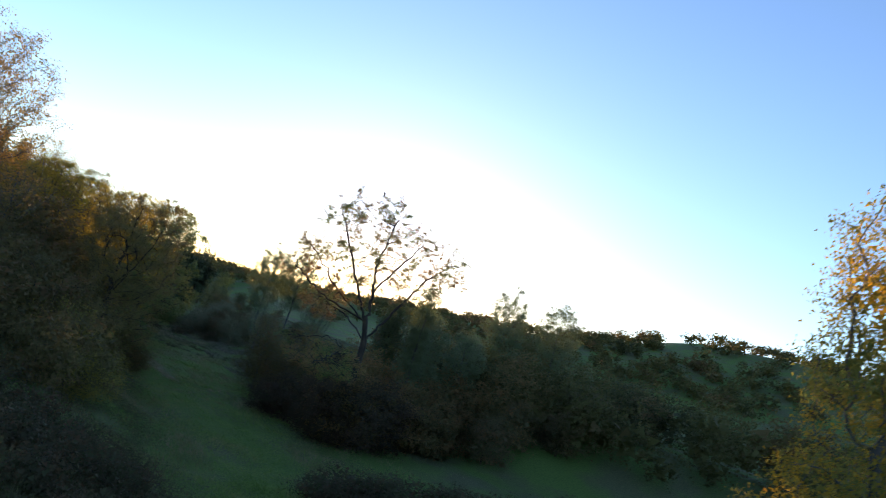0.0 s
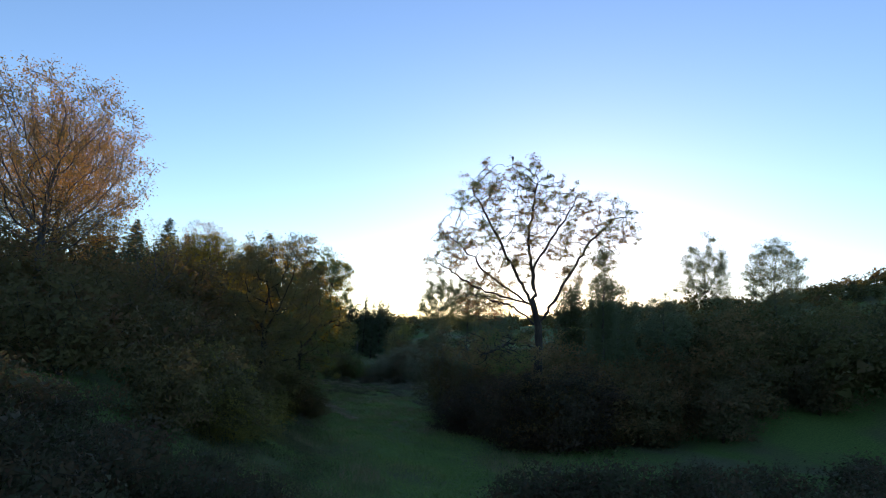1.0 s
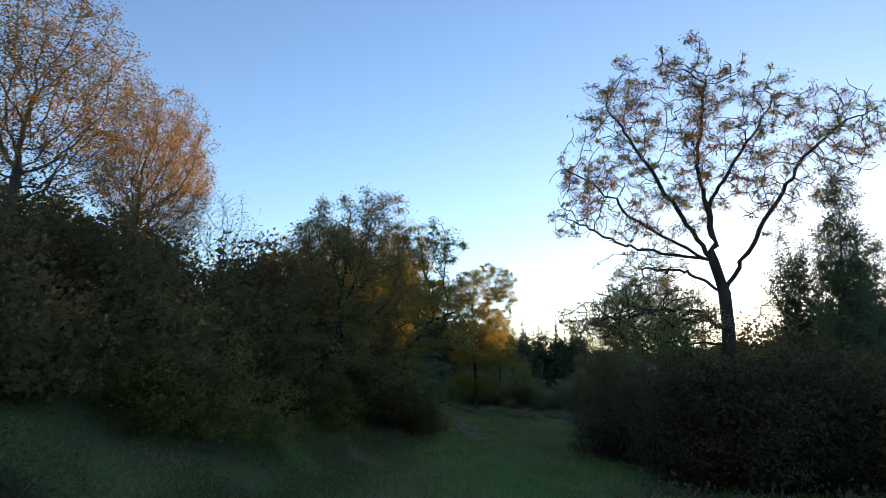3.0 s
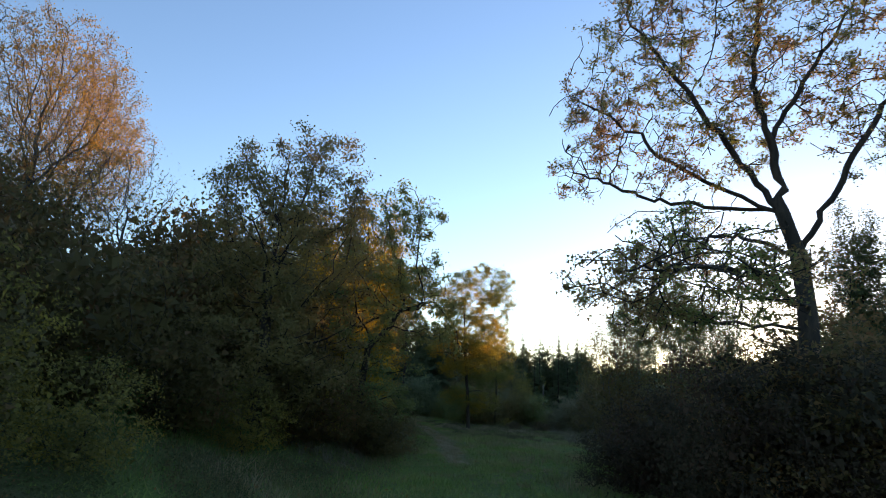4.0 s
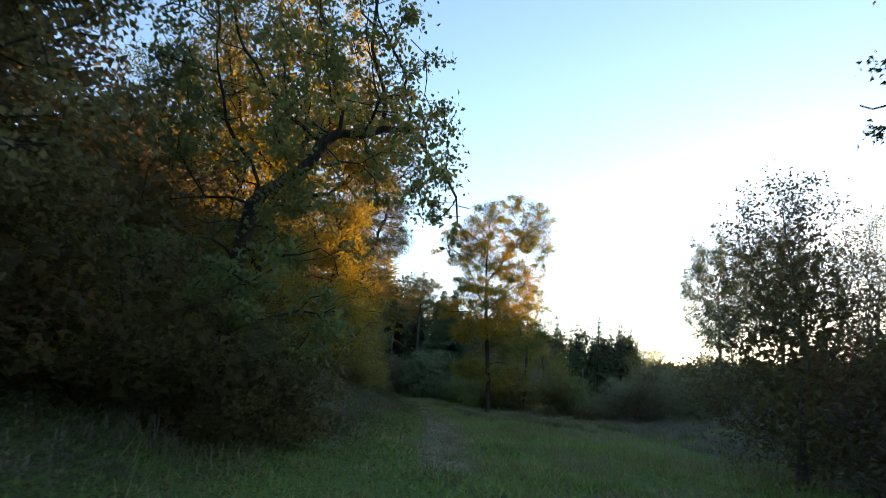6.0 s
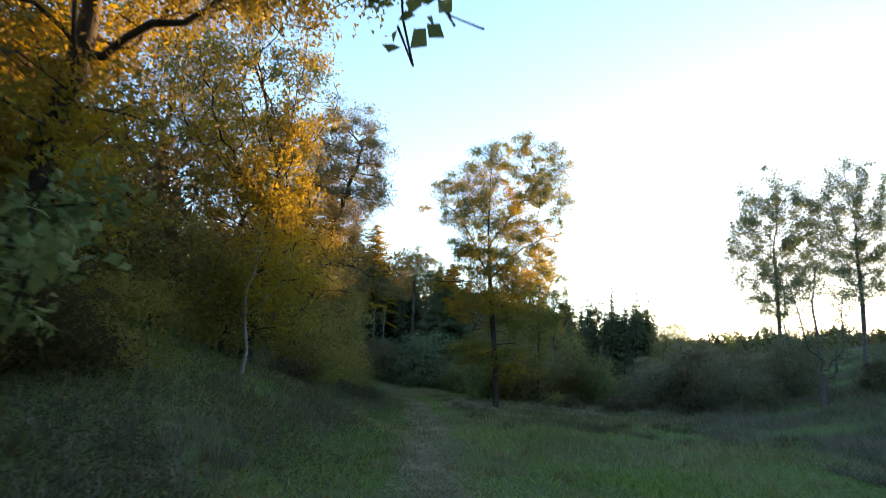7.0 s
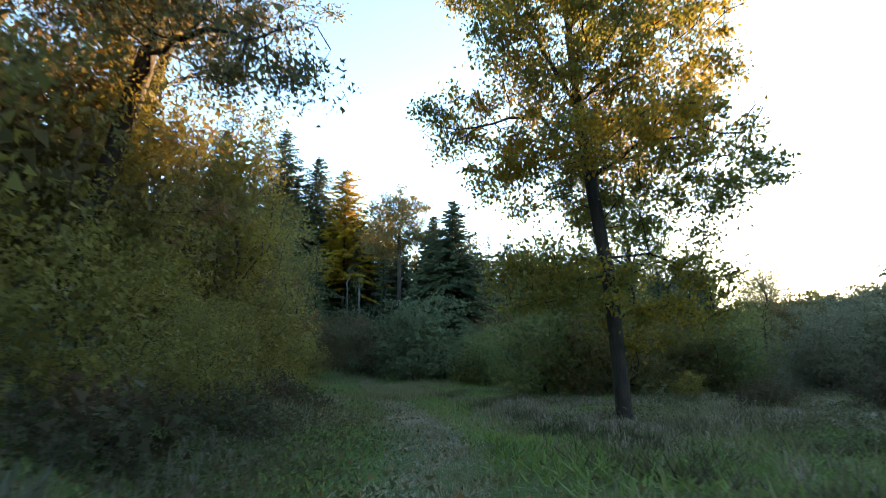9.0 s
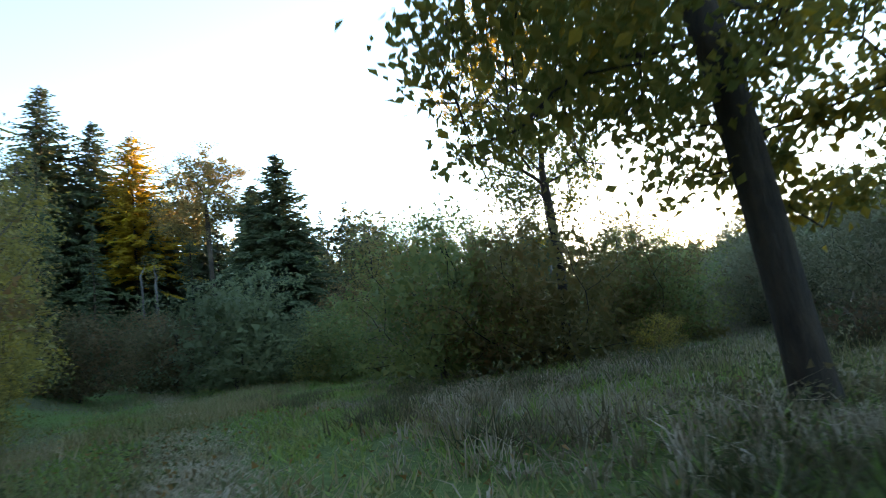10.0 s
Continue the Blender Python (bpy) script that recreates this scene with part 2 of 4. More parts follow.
def mesh_from(name, verts, faces, material, smooth=False):
    """verts (n,3), faces (m,k) arrays into one mesh."""
    verts, faces = np.asarray(verts, np.float32), np.asarray(faces, np.int32)
    me = bpy.data.meshes.new(name)
    n, k = faces.shape
    me.vertices.add(len(verts))
    me.vertices.foreach_set("co", verts.ravel())
    me.loops.add(n * k)
    me.loops.foreach_set("vertex_index", faces.ravel())
    me.polygons.add(n)
    me.polygons.foreach_set("loop_start", np.arange(0, n * k, k, dtype=np.int32))
    me.polygons.foreach_set("use_smooth", np.full(n, smooth))
    me.update(calc_edges=True)
    me.materials.append(material)
    return me


def stretch_axis(lo, hi, fine_lo, fine_hi, step, grow=1.16):
    mid = list(np.arange(fine_lo, fine_hi + step, step))
    up, s = [mid[-1]], step
    while up[-1] < hi:
        s *= grow
        up.append(up[-1] + s)
    dn, s = [mid[0]], step
    while dn[-1] > lo:
        s *= grow
        dn.append(dn[-1] - s)
    return np.array(dn[:0:-1] + mid + up[1:])


gx = stretch_axis(-2500, 2500, -26, 30, 0.7)
gy = stretch_axis(-2500, 2500, -26, 130, 0.8)
X, Y = np.meshgrid(gx, gy)
Z = height(X, Y)
nx, ny = len(gx), len(gy)
idx = np.arange(nx * ny).reshape(ny, nx)
quads = np.stack([idx[:-1, :-1], idx[:-1, 1:], idx[1:, 1:], idx[1:, :-1]], -1).reshape(-1, 4)
ground = new("ground", mesh_from("ground", np.stack([X, Y, Z], -1).reshape(-1, 3), quads, M_GROUND, True))
tagged(ground, "uneven evening meadow with rough grass in a valley", "ground", kind="structure")


# ---- trees ----
def in_lobes(lobes, count, r):
    """Points spread through ellipsoids (x, y, z, rx, ry, rz, share), denser towards the outside."""
    total = sum(l[6] for l in lobes)
    out = []
    for cx, cy, cz, rx, ry, rz, share in lobes:
        k = max(4, int(count * share / total))
        d = r.normal(size=(k, 3))
        d /= np.linalg.norm(d, axis=1)[:, None]
        rad = r.uniform(0.15, 1, k) ** 0.45
        out.append(np.array([cx, cy, cz]) + d * rad[:, None] * [rx, ry, rz] * r.uniform(0.85, 1.1, (k, 1)))
    return np.concatenate(out)


def grow(trunk, lobes, count, r, step=0.5, reach=5.0, kill=0.8, rise=0.12, rounds=90, limbs=()):
    """A branching skeleton that grows from the trunk's points towards points in the crown: nodes, parents."""
    nodes, parent = [], []
    pts = [Vector(p) for p in trunk]
    for a, b in zip(pts[:-1], pts[1:]):
        n = max(1, int((b - a).length / step))
        for k in range(n):
            nodes.append(np.array(a.lerp(b, k / n)))
            parent.append(len(nodes) - 2)
    nodes.append(np.array(pts[-1]))
    parent.append(len(nodes) - 2)
    bough = [0] * len(nodes)
    for number, limb in enumerate(limbs):
        pts = [np.array(p, float) for p in limb]
        i = int(np.argmin([np.linalg.norm(q - pts[0]) for q in nodes]))
        pts[0] = nodes[i]
        for a, b in zip(pts[:-1], pts[1:]):
            n = max(1, int(np.linalg.norm(b - a) / step))
            for k in range(1, n + 1):
                nodes.append(a + (b - a) * k / n + r.normal(0, 0.07, 3) * (k < n))
                parent.append(i)
                bough.append(number + 1)
                i = len(nodes) - 1
    goal = in_lobes(lobes, count, r)
    near = np.full(len(goal), 1e9)
    which = np.zeros(len(goal), int)
    fresh = range(len(nodes))
    live = np.ones(len(goal), bool)
    shoots = {}
    for turn in range(rounds):
        for i in fresh:
            d = np.linalg.norm(goal - nodes[i], axis=1)
            m = d < near
            near[m], which[m] = d[m], i
        live &= near > kill
        if not live.any():
            break
        lim = reach if turn > 3 else 50
        pull = {}
        sel = np.nonzero(live & (near < lim))[0]
        if len(sel) == 0:
            sel = np.nonzero(live)[0][:1]
        for g in sel:
            if shoots.get(which[g], 0) >= 8:
                live[g] = False
                continue
            v = goal[g] - nodes[which[g]]
            v = v / (np.linalg.norm(v) + 1e-9)
            pull[which[g]] = pull.get(which[g], 0) + v
        start = len(nodes)
        for i, v in pull.items():
            v = v / (np.linalg.norm(v) + 1e-9) + r.normal(0, 0.22, 3) + [0, 0, rise]
            v /= np.linalg.norm(v) + 1e-9
            nodes.append(nodes[i] + v * step)
            parent.append(i)
            bough.append(bough[i])
            shoots[i] = shoots.get(i, 0) + 1
        fresh = range(start, len(nodes))
    return np.array(nodes), np.array(parent), np.array(bough)


def thickness(parent, tip, base, power=2.3):
    n = len(parent)
    area = np.zeros(n)
    kids = np.zeros(n, int)
    for i in range(n - 1, 0, -1):
        if area[i] == 0:
            area[i] = tip ** power
        area[parent[i]] += area[i]
        kids[parent[i]] += 1
    rad = np.maximum(area, tip ** power) ** (1 / power)
    rad = tip + (rad - tip) * (base - tip) / max(rad[0] - tip, 1e-6)
    return rad, kids


def wood_mesh(name, nodes, parent, rad, material, sides=6, flare=1.5, only=None):
    """Tubes along a skeleton, the thickest child going on smoothly from its parent."""
    n = len(nodes)
    way = np.zeros((n, 3))
    way[1:] = nodes[1:] - nodes[parent[1:]]
    way[0] = way[1]
    way /= np.linalg.norm(way, axis=1)[:, None] + 1e-9
    main = {}
    for i in range(1, n):
        p = parent[i]
        if p not in main or rad[i] > rad[main[p]]:
            main[p] = i
    ref = np.array([0.31, 0.95, 0.05])
    u = np.cross(way, ref)
    u /= np.linalg.norm(u, axis=1)[:, None] + 1e-9
    v = np.cross(way, u)
    ang = np.arange(sides) * 2 * np.pi / sides
    ringdir = u[:, None] * np.cos(ang)[None, :, None] + v[:, None] * np.sin(ang)[None, :, None]
    rr = rad.copy()
    low = nodes[:, 2] - nodes[0, 2]
    rr *= 1 + (flare - 1) * np.exp(-np.maximum(low, 0) / 0.5) * (rad > 0.5 * rad[0])
    rings = nodes[:, None] + ringdir * rr[:, None, None]
    verts = [rings.reshape(-1, 3)]
    faces, extra = [], []
    k = np.arange(sides)
    k2 = (k + 1) % sides
    off = n * sides
    for i in range(1, n):
        if only is not None and not only[i]:
            continue
        p = parent[i]
        if main[p] == i:
            s = p * sides
        else:
            extra.append(nodes[p] + ringdir[i] * rr[i])
            s = off
            off += sides
        e = i * sides
        faces.append(np.stack([s + k, s + k2, e + k2, e + k], -1))
    if extra:
        verts.append(np.concatenate(extra))
    verts, faces = np.concatenate(verts), np.concatenate(faces)
    used, faces = np.unique(faces, return_inverse=True)
    return mesh_from(name, verts[used], faces.reshape(-1, 4), material, True)


def leaf_cloud(centres, each, spread, size, r, hang=0.3, slim=0.55, kite=False):
    """Pointed leaves scattered about the centres: vertices and quads."""
    c = np.repeat(centres, each, axis=0)
    n = len(c)
    c = c + r.normal(0, spread, (n, 3)) * [1, 1, 0.8]
    d = r.normal(size=(n, 3)) - [0, 0, hang]
    d /= np.linalg.norm(d, axis=1)[:, None]
    s = np.cross(d, r.normal(size=(n, 3)))
    s /= np.linalg.norm(s, axis=1)[:, None] + 1e-9
    L = size * r.uniform(0.6, 1.3, (n, 1))
    W = L * slim * 0.5
    if kite:
        bend = np.cross(d, s) * L * 0.14
        v = np.stack([c, c + d * L * 0.5 + s * W + bend, c + d * L, c + d * L * 0.45 - s * W + bend], 1)
        return v.reshape(-1, 3), np.arange(n * 4).reshape(n, 4)
    v = np.stack([c + s * W, c - s * W + d * L * 0.22, c + d * L], 1)
    f = np.arange(n * 3).reshape(n, 3)
    return v.reshape(-1, 3), f


def tuft_cloud(centres, radius, each, size, r, hang=0.3, slim=0.6, kite=False):
    """Leaves gathered in loose tufts of uneven shape, dense in the middle and thinning outwards."""
    n = len(centres)
    own = radius * r.uniform(0.5, 1.4, (n, 1)) * r.uniform([0.6, 0.6, 0.35], [1.3, 1.3, 0.8], (n, 3))
    turn = np.repeat(r.uniform(0, np.pi, n), each)
    d = np.clip(r.normal(0, 0.55, (n * each, 3)), -1.3, 1.3) * np.repeat(own, each, axis=0)
    d = np.stack([d[:, 0] * np.cos(turn) - d[:, 1] * np.sin(turn), d[:, 0] * np.sin(turn) + d[:, 1] * np.cos(turn), d[:, 2]], -1)
    return leaf_cloud(np.repeat(centres, each, axis=0) + d, 1, 0.02, size, r, hang, slim, kite)


def apart(points, gap, most, r):
    """At most so many of the points, in random order, no two closer than the gap."""
    picked = np.empty((0, 3))
    for p in points[r.permutation(len(points))]:
        if len(picked) == 0 or np.min(np.linalg.norm(picked - p, axis=1)) > gap:
            picked = np.vstack([picked, p])
            if len(picked) >= most:
                break
    return picked


def part(name, me, parent, label=""):
    ob = new(name, me)
    ob.parent = parent
    if label:
        tagged(ob, label)
    return ob


def tree(name, x, y, trunk, lobes, bark, leaf, label, category="tree", seed=1, count=500, base=0.3, tip=0.012, leaves=14,
         size=0.16, spread=0.3, step=0.5, kill=0.8, rise=0.12, hang=0.3, twig=0.05, keep=1.0, sides=6, slim=0.6, group="", reach=5.0, z=None, lush=2.6, limbs=(), fill=0, clump=0.0, flare=1.4, thin=1.2, kite=False, tufts=None):
    """One tree: an empty at its foot with a trunk (and its limbs) and a crown of leaves. Lobes and trunk are from the foot."""
    r = np.random.default_rng(seed)
    ob = new(name)
    ob.location = (x, y, (at(x, y) if z is None else z) - 0.05)
    nodes, parent, bough = grow(trunk, lobes, count, r, step, reach, kill, rise, limbs=limbs)
    rad, kids = thickness(parent, tip, base)
    rad = tip + (base - tip) * np.clip((rad - tip) / (base - tip), 0, 1) ** thin
    part("trunk", wood_mesh("trunk", nodes, parent, rad, bark, sides, flare, bough == 0), ob)
    for number in range(1, len(limbs) + 1):
        part("limb", wood_mesh("limb", nodes, parent, rad, bark, sides, flare, bough == number), ob)
    ends = nodes[(rad < twig)]
    if keep < 1:
        ends = ends[r.random(len(ends)) < keep]
    if clump:
        q = ends * 2.1 + 2.0 * np.sin(ends[:, [1, 2, 0]] * 0.9)
        ends = ends[np.sin(q[:, 0]) + np.sin(q[:, 1] + 1) + np.sin(q[:, 2] + 2) + r.normal(0, 0.5, len(ends)) > clump]
    if len(ends) and leaves:
        v, f = leaf_cloud(ends, int(leaves * lush), spread, size * 0.85, r, hang, slim, kite)
        if fill:
            # the dense inside of the crown
            inner = np.concatenate([np.array(l[:3]) + (p - np.array(l[:3])) * 0.62 for l in lobes for p in [in_lobes([l], fill * l[6] / sum(k[6] for k in lobes), r)]])
            v2, f2 = leaf_cloud(inner, 1, 0.1, size * 1.7, r, hang, 0.8, kite)
            v, f = np.concatenate([v, v2]), np.concatenate([f, f2 + len(v)])
        if tufts:
            most, radius, each = tufts
            v2, f2 = tuft_cloud(apart(ends, radius * 0.85, most, r), radius, each, size * 0.85, r, hang, slim, kite)
            v, f = np.concatenate([v, v2]), np.concatenate([f, f2 + len(v)])
        part("crown", mesh_from("crown", v, f, leaf), ob)
    tagged(ob, label, category, group)
    return ob


def conifer(name, x, y, tall, wide, leaf, label, seed=1, bare=0.12, rows=26, per=9, bark=None, group="", dense=16, rep=3, power=0.72):
    """A spruce or larch: a straight tapered stem with drooping whorls of needle sprays."""
    r = np.random.default_rng(seed)
    ob = new(name)
    ob.location = (x, y, at(x, y) - 0.05)
    nodes = np.stack([r.normal(0, 0.03, 14), r.normal(0, 0.03, 14), np.linspace(0, tall, 14)], -1)
    parent = np.arange(-1, 13)
    rad = np.linspace(tall * 0.013, 0.015, 14)
    allp, allpar, allr = list(nodes), list(parent), list(rad)
    cents, dirs, sizes = [], [], []
    for h in np.linspace(bare, 0.985, rows):
        length = wide * (1 - h) ** power * r.uniform(0.85, 1.05) + 0.05
        for k in range(per):
            a = r.uniform(0, 2 * np.pi)
            ln = length * r.uniform(0.35, 1.2)
            tilt = 0.25 - 0.5 * (1 - h) + r.normal(0, 0.2)
            d = np.array([np.cos(a), np.sin(a), tilt])
            start = np.array([0, 0, min(h * tall + r.normal(0, 0.02 * tall), tall * 0.985)])
            m = int(np.argmin(np.abs(nodes[:, 2] - start[2])))
            prev = m
            if k % 3 == 0:
                allp.append(start + d * ln - np.array([0, 0, 0.08 * ln]))
                allpar.append(prev)
                allr.append(0.012)
            for q in np.linspace(0.18, 1.0, max(3, int(dense * (ln / wide) + 3))):
                cents.append(start + d * ln * q - np.array([0, 0, 0.08 * ln * q * q]))
                dirs.append(d)
                sizes.append(0.3 + 0.8 * (1 - h) ** 0.7)
    cents, dirs = np.array(cents), np.array(dirs)
    c = np.repeat(cents, rep, axis=0)
    n = len(c)
    sidev = np.cross(np.repeat(dirs, rep, axis=0), [0, 0, 1.0])
    d = np.repeat(dirs, rep, axis=0) * 0.7 + sidev * r.uniform(-1, 1, (n, 1)) + r.normal(0, 0.2, (n, 3)) - [0, 0, 0.35]
    d /= np.linalg.norm(d, axis=1)[:, None]
    s = np.cross(d, r.normal(size=(n, 3)))
    s /= np.linalg.norm(s, axis=1)[:, None]
    L = r.uniform(0.3, 0.75, (n, 1)) * (0.55 + wide * 0.1) * np.repeat(np.array(sizes), rep)[:, None]
    W = L * 0.19
    v = np.stack([c - s * W, c + s * W, c + d * L], 1)
    part("trunk", wood_mesh("trunk", np.array(allp), np.array(allpar), np.array(allr), bark or M_BARK, 4), ob)
    part("crown", mesh_from("crown", v.reshape(-1, 3), np.arange(n * 3).reshape(n, 3), leaf), ob)
    tagged(ob, label, "tree", group)
    return ob


# ---- the bare oak by the path ----
tree("oak_tree", 13.1, 26.0, [(0, 0, 0), (0.1, 0, 3), (0.1, 0, 6.5), (0, 0, 8.0), (-0.4, 0, 9.4)],
     [(-1.5, 0.6, 15.9, 5.2, 4.0, 4.3, 12), (5.2, -0.3, 15.6, 2.3, 2.0, 2.8, 5), (2.2, -0.2, 13.0, 2.0, 2.0, 2.4, 2), (-2.6, 1.2, 11.8, 2.6, 2.4, 1.8, 2), (-5.6, 2.3, 13.4, 1.9, 2.5, 2.0, 3), (-5.8, 5.0, 12.5, 1.6, 2.2, 1.3, 2),
      (-4.8, -4.4, 6.2, 2.9, 3.6, 1.4, 6), (-1.2, 8.0, 10.2, 2.2, 2.8, 1.9, 2.2), (-3.0, 6.8, 6.6, 1.6, 1.9, 1.0, 1.2)],
     M_BARK, M_BARE, "tall half-bare oak with wide crooked limbs and few leaves", seed=11, count=3900, base=0.29, tip=0.015,
     leaves=22, size=0.118, spread=0.13, kill=0.4, step=0.38, twig=0.021, clump=-0.3, tufts=(950, 0.27, 42), thin=1.35, sides=8, lush=1.0, limbs=[
         [(0, 0, 8), (1.0, -0.3, 9.8), (2.2, -0.5, 12), (3.6, -0.4, 14.3), (5.4, -0.3, 16), (7.2, -0.2, 16.9)],
         [(-0.4, 0, 9.4), (-0.4, 0.2, 11.5), (-0.9, 0.3, 14), (-0.6, 0.3, 16.5), (-0.3, 0.2, 18.6)],
         [(-0.5, 0.2, 12), (0.6, 0, 14), (2, 0, 16.2), (2.8, 0, 17.8)],
         [(-0.4, 0, 9.4), (-1.4, 0.5, 11.2), (-2.6, 0.8, 13.5), (-4, 1.2, 16), (-4.8, 1.5, 17.6)],
         [(-0.4, 0, 9.4), (-1.6, 0.8, 10.3), (-3.4, 1.2, 11.5), (-5.2, 1.6, 13.2), (-6.8, 2, 14.3)],
         [(-0.4, 0, 9.4), (-1.3, 1.0, 9.8), (-3.2, 2.2, 10.3), (-4.8, 3.6, 11.4), (-6.6, 5.6, 12.9)],
         [(-1.3, 1.0, 9.8), (-2.8, 1.8, 9.9), (-4.2, 2.8, 10.2), (-5.2, 3.4, 9.5)],
         [(0.1, 0, 6.2), (-1.5, -1.5, 7.0), (-3.2, -3.2, 6.7), (-5, -5, 6.3), (-7.2, -7.2, 5.7)],
         [(0.1, 0, 5.6), (-2, -0.6, 5.7), (-4, -1.6, 5.6), (-5.5, -2.5, 5.9)],
         [(0, 0, 8.0), (-0.6, 3, 9.5), (-1.2, 6, 10), (-1.4, 8.5, 10.5), (-1, 10, 9.3)],
         [(0.1, 0, 6.5), (-1.5, 3.5, 7.5), (-3, 6.5, 6.5)],
         [(0.1, 0, 5.7), (0.9, 0.2, 6.2), (1.7, 0.4, 7.5), (2.4, 0.6, 8.0), (3.4, 0.6, 8.1)]])

# ---- the turning oak that the path passes ----
tree("oak_tree", 2.1, 70.85, [(0, 0, 0), (-0.16, 0.05, 3), (-0.6, 0.3, 7), (-0.9, 0.6, 11), (-0.9, 0.8, 14)],
     [(0.5, 1.0, 13.9, 4.0, 3.6, 3.5, 7), (-3.1, 1.0, 12.9, 2.1, 2.4, 1.9, 2.5), (-3.8, 1.5, 7.8, 1.4, 1.6, 0.9, 1.6), (0.0, 0.8, 9.4, 3.5, 3.6, 2.6, 6.5), (0.3, 0.6, 6.3, 3.7, 3.2, 1.8, 5.6), (1.4, 0.8, 8.0, 2.0, 2.4, 1.6, 1),
      (-0.9, 0.3, 3.2, 2.2, 1.9, 1.0, 2), (1.3, 0.6, 3.0, 1.8, 1.8, 1.2, 1.2)],
     M_BARK, M_OAK_GOLD, "tall oak with green and gold autumn leaves and drooping lower boughs", seed=5, count=3000, base=0.165, tip=0.01,
     leaves=5, size=0.138, spread=0.18, kill=0.45, step=0.4, twig=0.03, clump=-0.7, kite=True, slim=0.62, hang=0.6, tufts=(800, 0.47, 112), sides=10, lush=1.0, flare=1.3, limbs=[
         [(-0.2, 0.2, 3.8), (0.9, 0.6, 4.0), (2.0, 0.6, 3.6)], [(-0.2, 0.2, 3.4), (-1.2, 0.4, 3.4), (-2.4, 0.6, 2.7)],
         [(-0.4, 0.3, 6), (1.0, 0.4, 6.8), (2.4, 0.6, 7.2), (3.4, 0.6, 7.0)], [(-0.4, 0.3, 6.4), (-1.6, 0.5, 7.6), (-2.8, 1.1, 7.7), (-4.2, 1.5, 7.8)],
         [(-0.5, 0.4, 8), (-1.6, 0.6, 9.8), (-2.7, 1.0, 11.6), (-3.9, 1.2, 13.0)], [(-0.5, 0.4, 8), (0.9, 0.8, 9.6), (2.4, 1.0, 10.6), (3.6, 1.0, 11.0)],
         [(-0.7, 0.5, 10), (0.6, 1.4, 12.2), (1.6, 1.8, 14.2), (2.0, 2.0, 16.0)], [(-0.45, 0.3, 7.5), (-0.6, 2.0, 9.0), (-0.4, 3.6, 10.6)]])
tree("oak_tree", 4.9, 83.5, [(0, 0, 0), (0.2, 0, 3), (0.1, 0, 6)], [(0, 0, 8.6, 2.8, 2.8, 4.6, 1)],
     M_BARK, M_OAK_GOLD, "slender oak with thin gold and green crown", seed=6, count=420, base=0.14, leaves=10, size=0.17, spread=0.25, kite=True, tufts=(140, 0.36, 40))

# ---- the wooded bank on the left ----
tree("oak_tree", -5.0, 29.8, [(0, 0, 0), (0.1, 0, 2), (0, 0, 4.5)], [(-0.6, 0, 7.5, 2.4, 3.2, 4.3, 3), (1.4, 0, 7.2, 2.6, 3.2, 4.9, 3), (0, 0, 3.2, 4.0, 3.4, 2.8, 3)],
     M_BARK, M_OAK, "dense dark oak with brownish green leaves", seed=21, count=1300, base=0.26, leaves=8, size=0.115, spread=0.2, kill=0.5, clump=-0.6, fill=900, kite=True, slim=0.75, tufts=(430, 0.48, 100))
tree("oak_tree", -2.3, 36.2, [(0, 0, 0), (0, 0, 3), (0.2, 0, 5)],
     [(0.2, 0, 7.6, 2.8, 2.9, 4.2, 4), (2.4, -0.3, 7.2, 1.8, 2.0, 2.6, 2), (0.3, 0, 2.8, 2.4, 2.8, 2.4, 3), (3.3, 0.6, 6.2, 1.3, 1.6, 1.7, 1.2), (1.5, 0, 10.9, 2.0, 1.8, 2.4, 2.2), (4.2, 3.0, 5.0, 0.8, 0.9, 1.0, 0.8)],
     M_BARK, M_OAK_GREEN, "oak with thinning green crown above bushes", seed=22, count=1100, base=0.2, leaves=7, size=0.14, spread=0.2, kill=0.54, keep=0.8, clump=-0.4, fill=300, kite=True, slim=0.7, tufts=(320, 0.4, 70),
     limbs=[[(0.1, 0, 4.4), (1.6, 0.8, 6.6), (3.0, 1.8, 7.2), (4.0, 2.7, 6.2), (4.3, 3.1, 5.2)]])
for x, y, tall, wide, sd in ((-15.6, 19.6, 14.0, 4.2, 31), (-19.4, 34.0, 16.0, 4.2, 32), (-24.0, 43.0, 16.5, 4.4, 33), (-12.2, 57.0, 13.5, 3.0, 34)):
    tree("aspen_tree", x, y, [(0, 0, 0), (0.1, 0, tall * 0.2), (0, 0, tall * 0.42)],
         [(0, 0, tall * 0.68, wide, wide, tall * 0.33, 3), (wide * (-0.5 if sd == 31 else 0.4), 0, tall * 0.62, wide * 0.75, wide * 0.75, tall * 0.27, 1), (wide * 0.45, 0, tall * 0.55, wide * 0.7, wide * 0.7, tall * 0.26, 1)],
         M_GREYBARK, M_ASPEN, "tall aspen with fine twigs and sparse orange leaves", group="aspens on the bank", seed=sd, count=1500,
         base=0.2, tip=0.0115, leaves=11, size=0.125, spread=0.2, kill=0.45, step=0.4, rise=0.35, twig=0.03, tufts=(150, 0.5, 16))
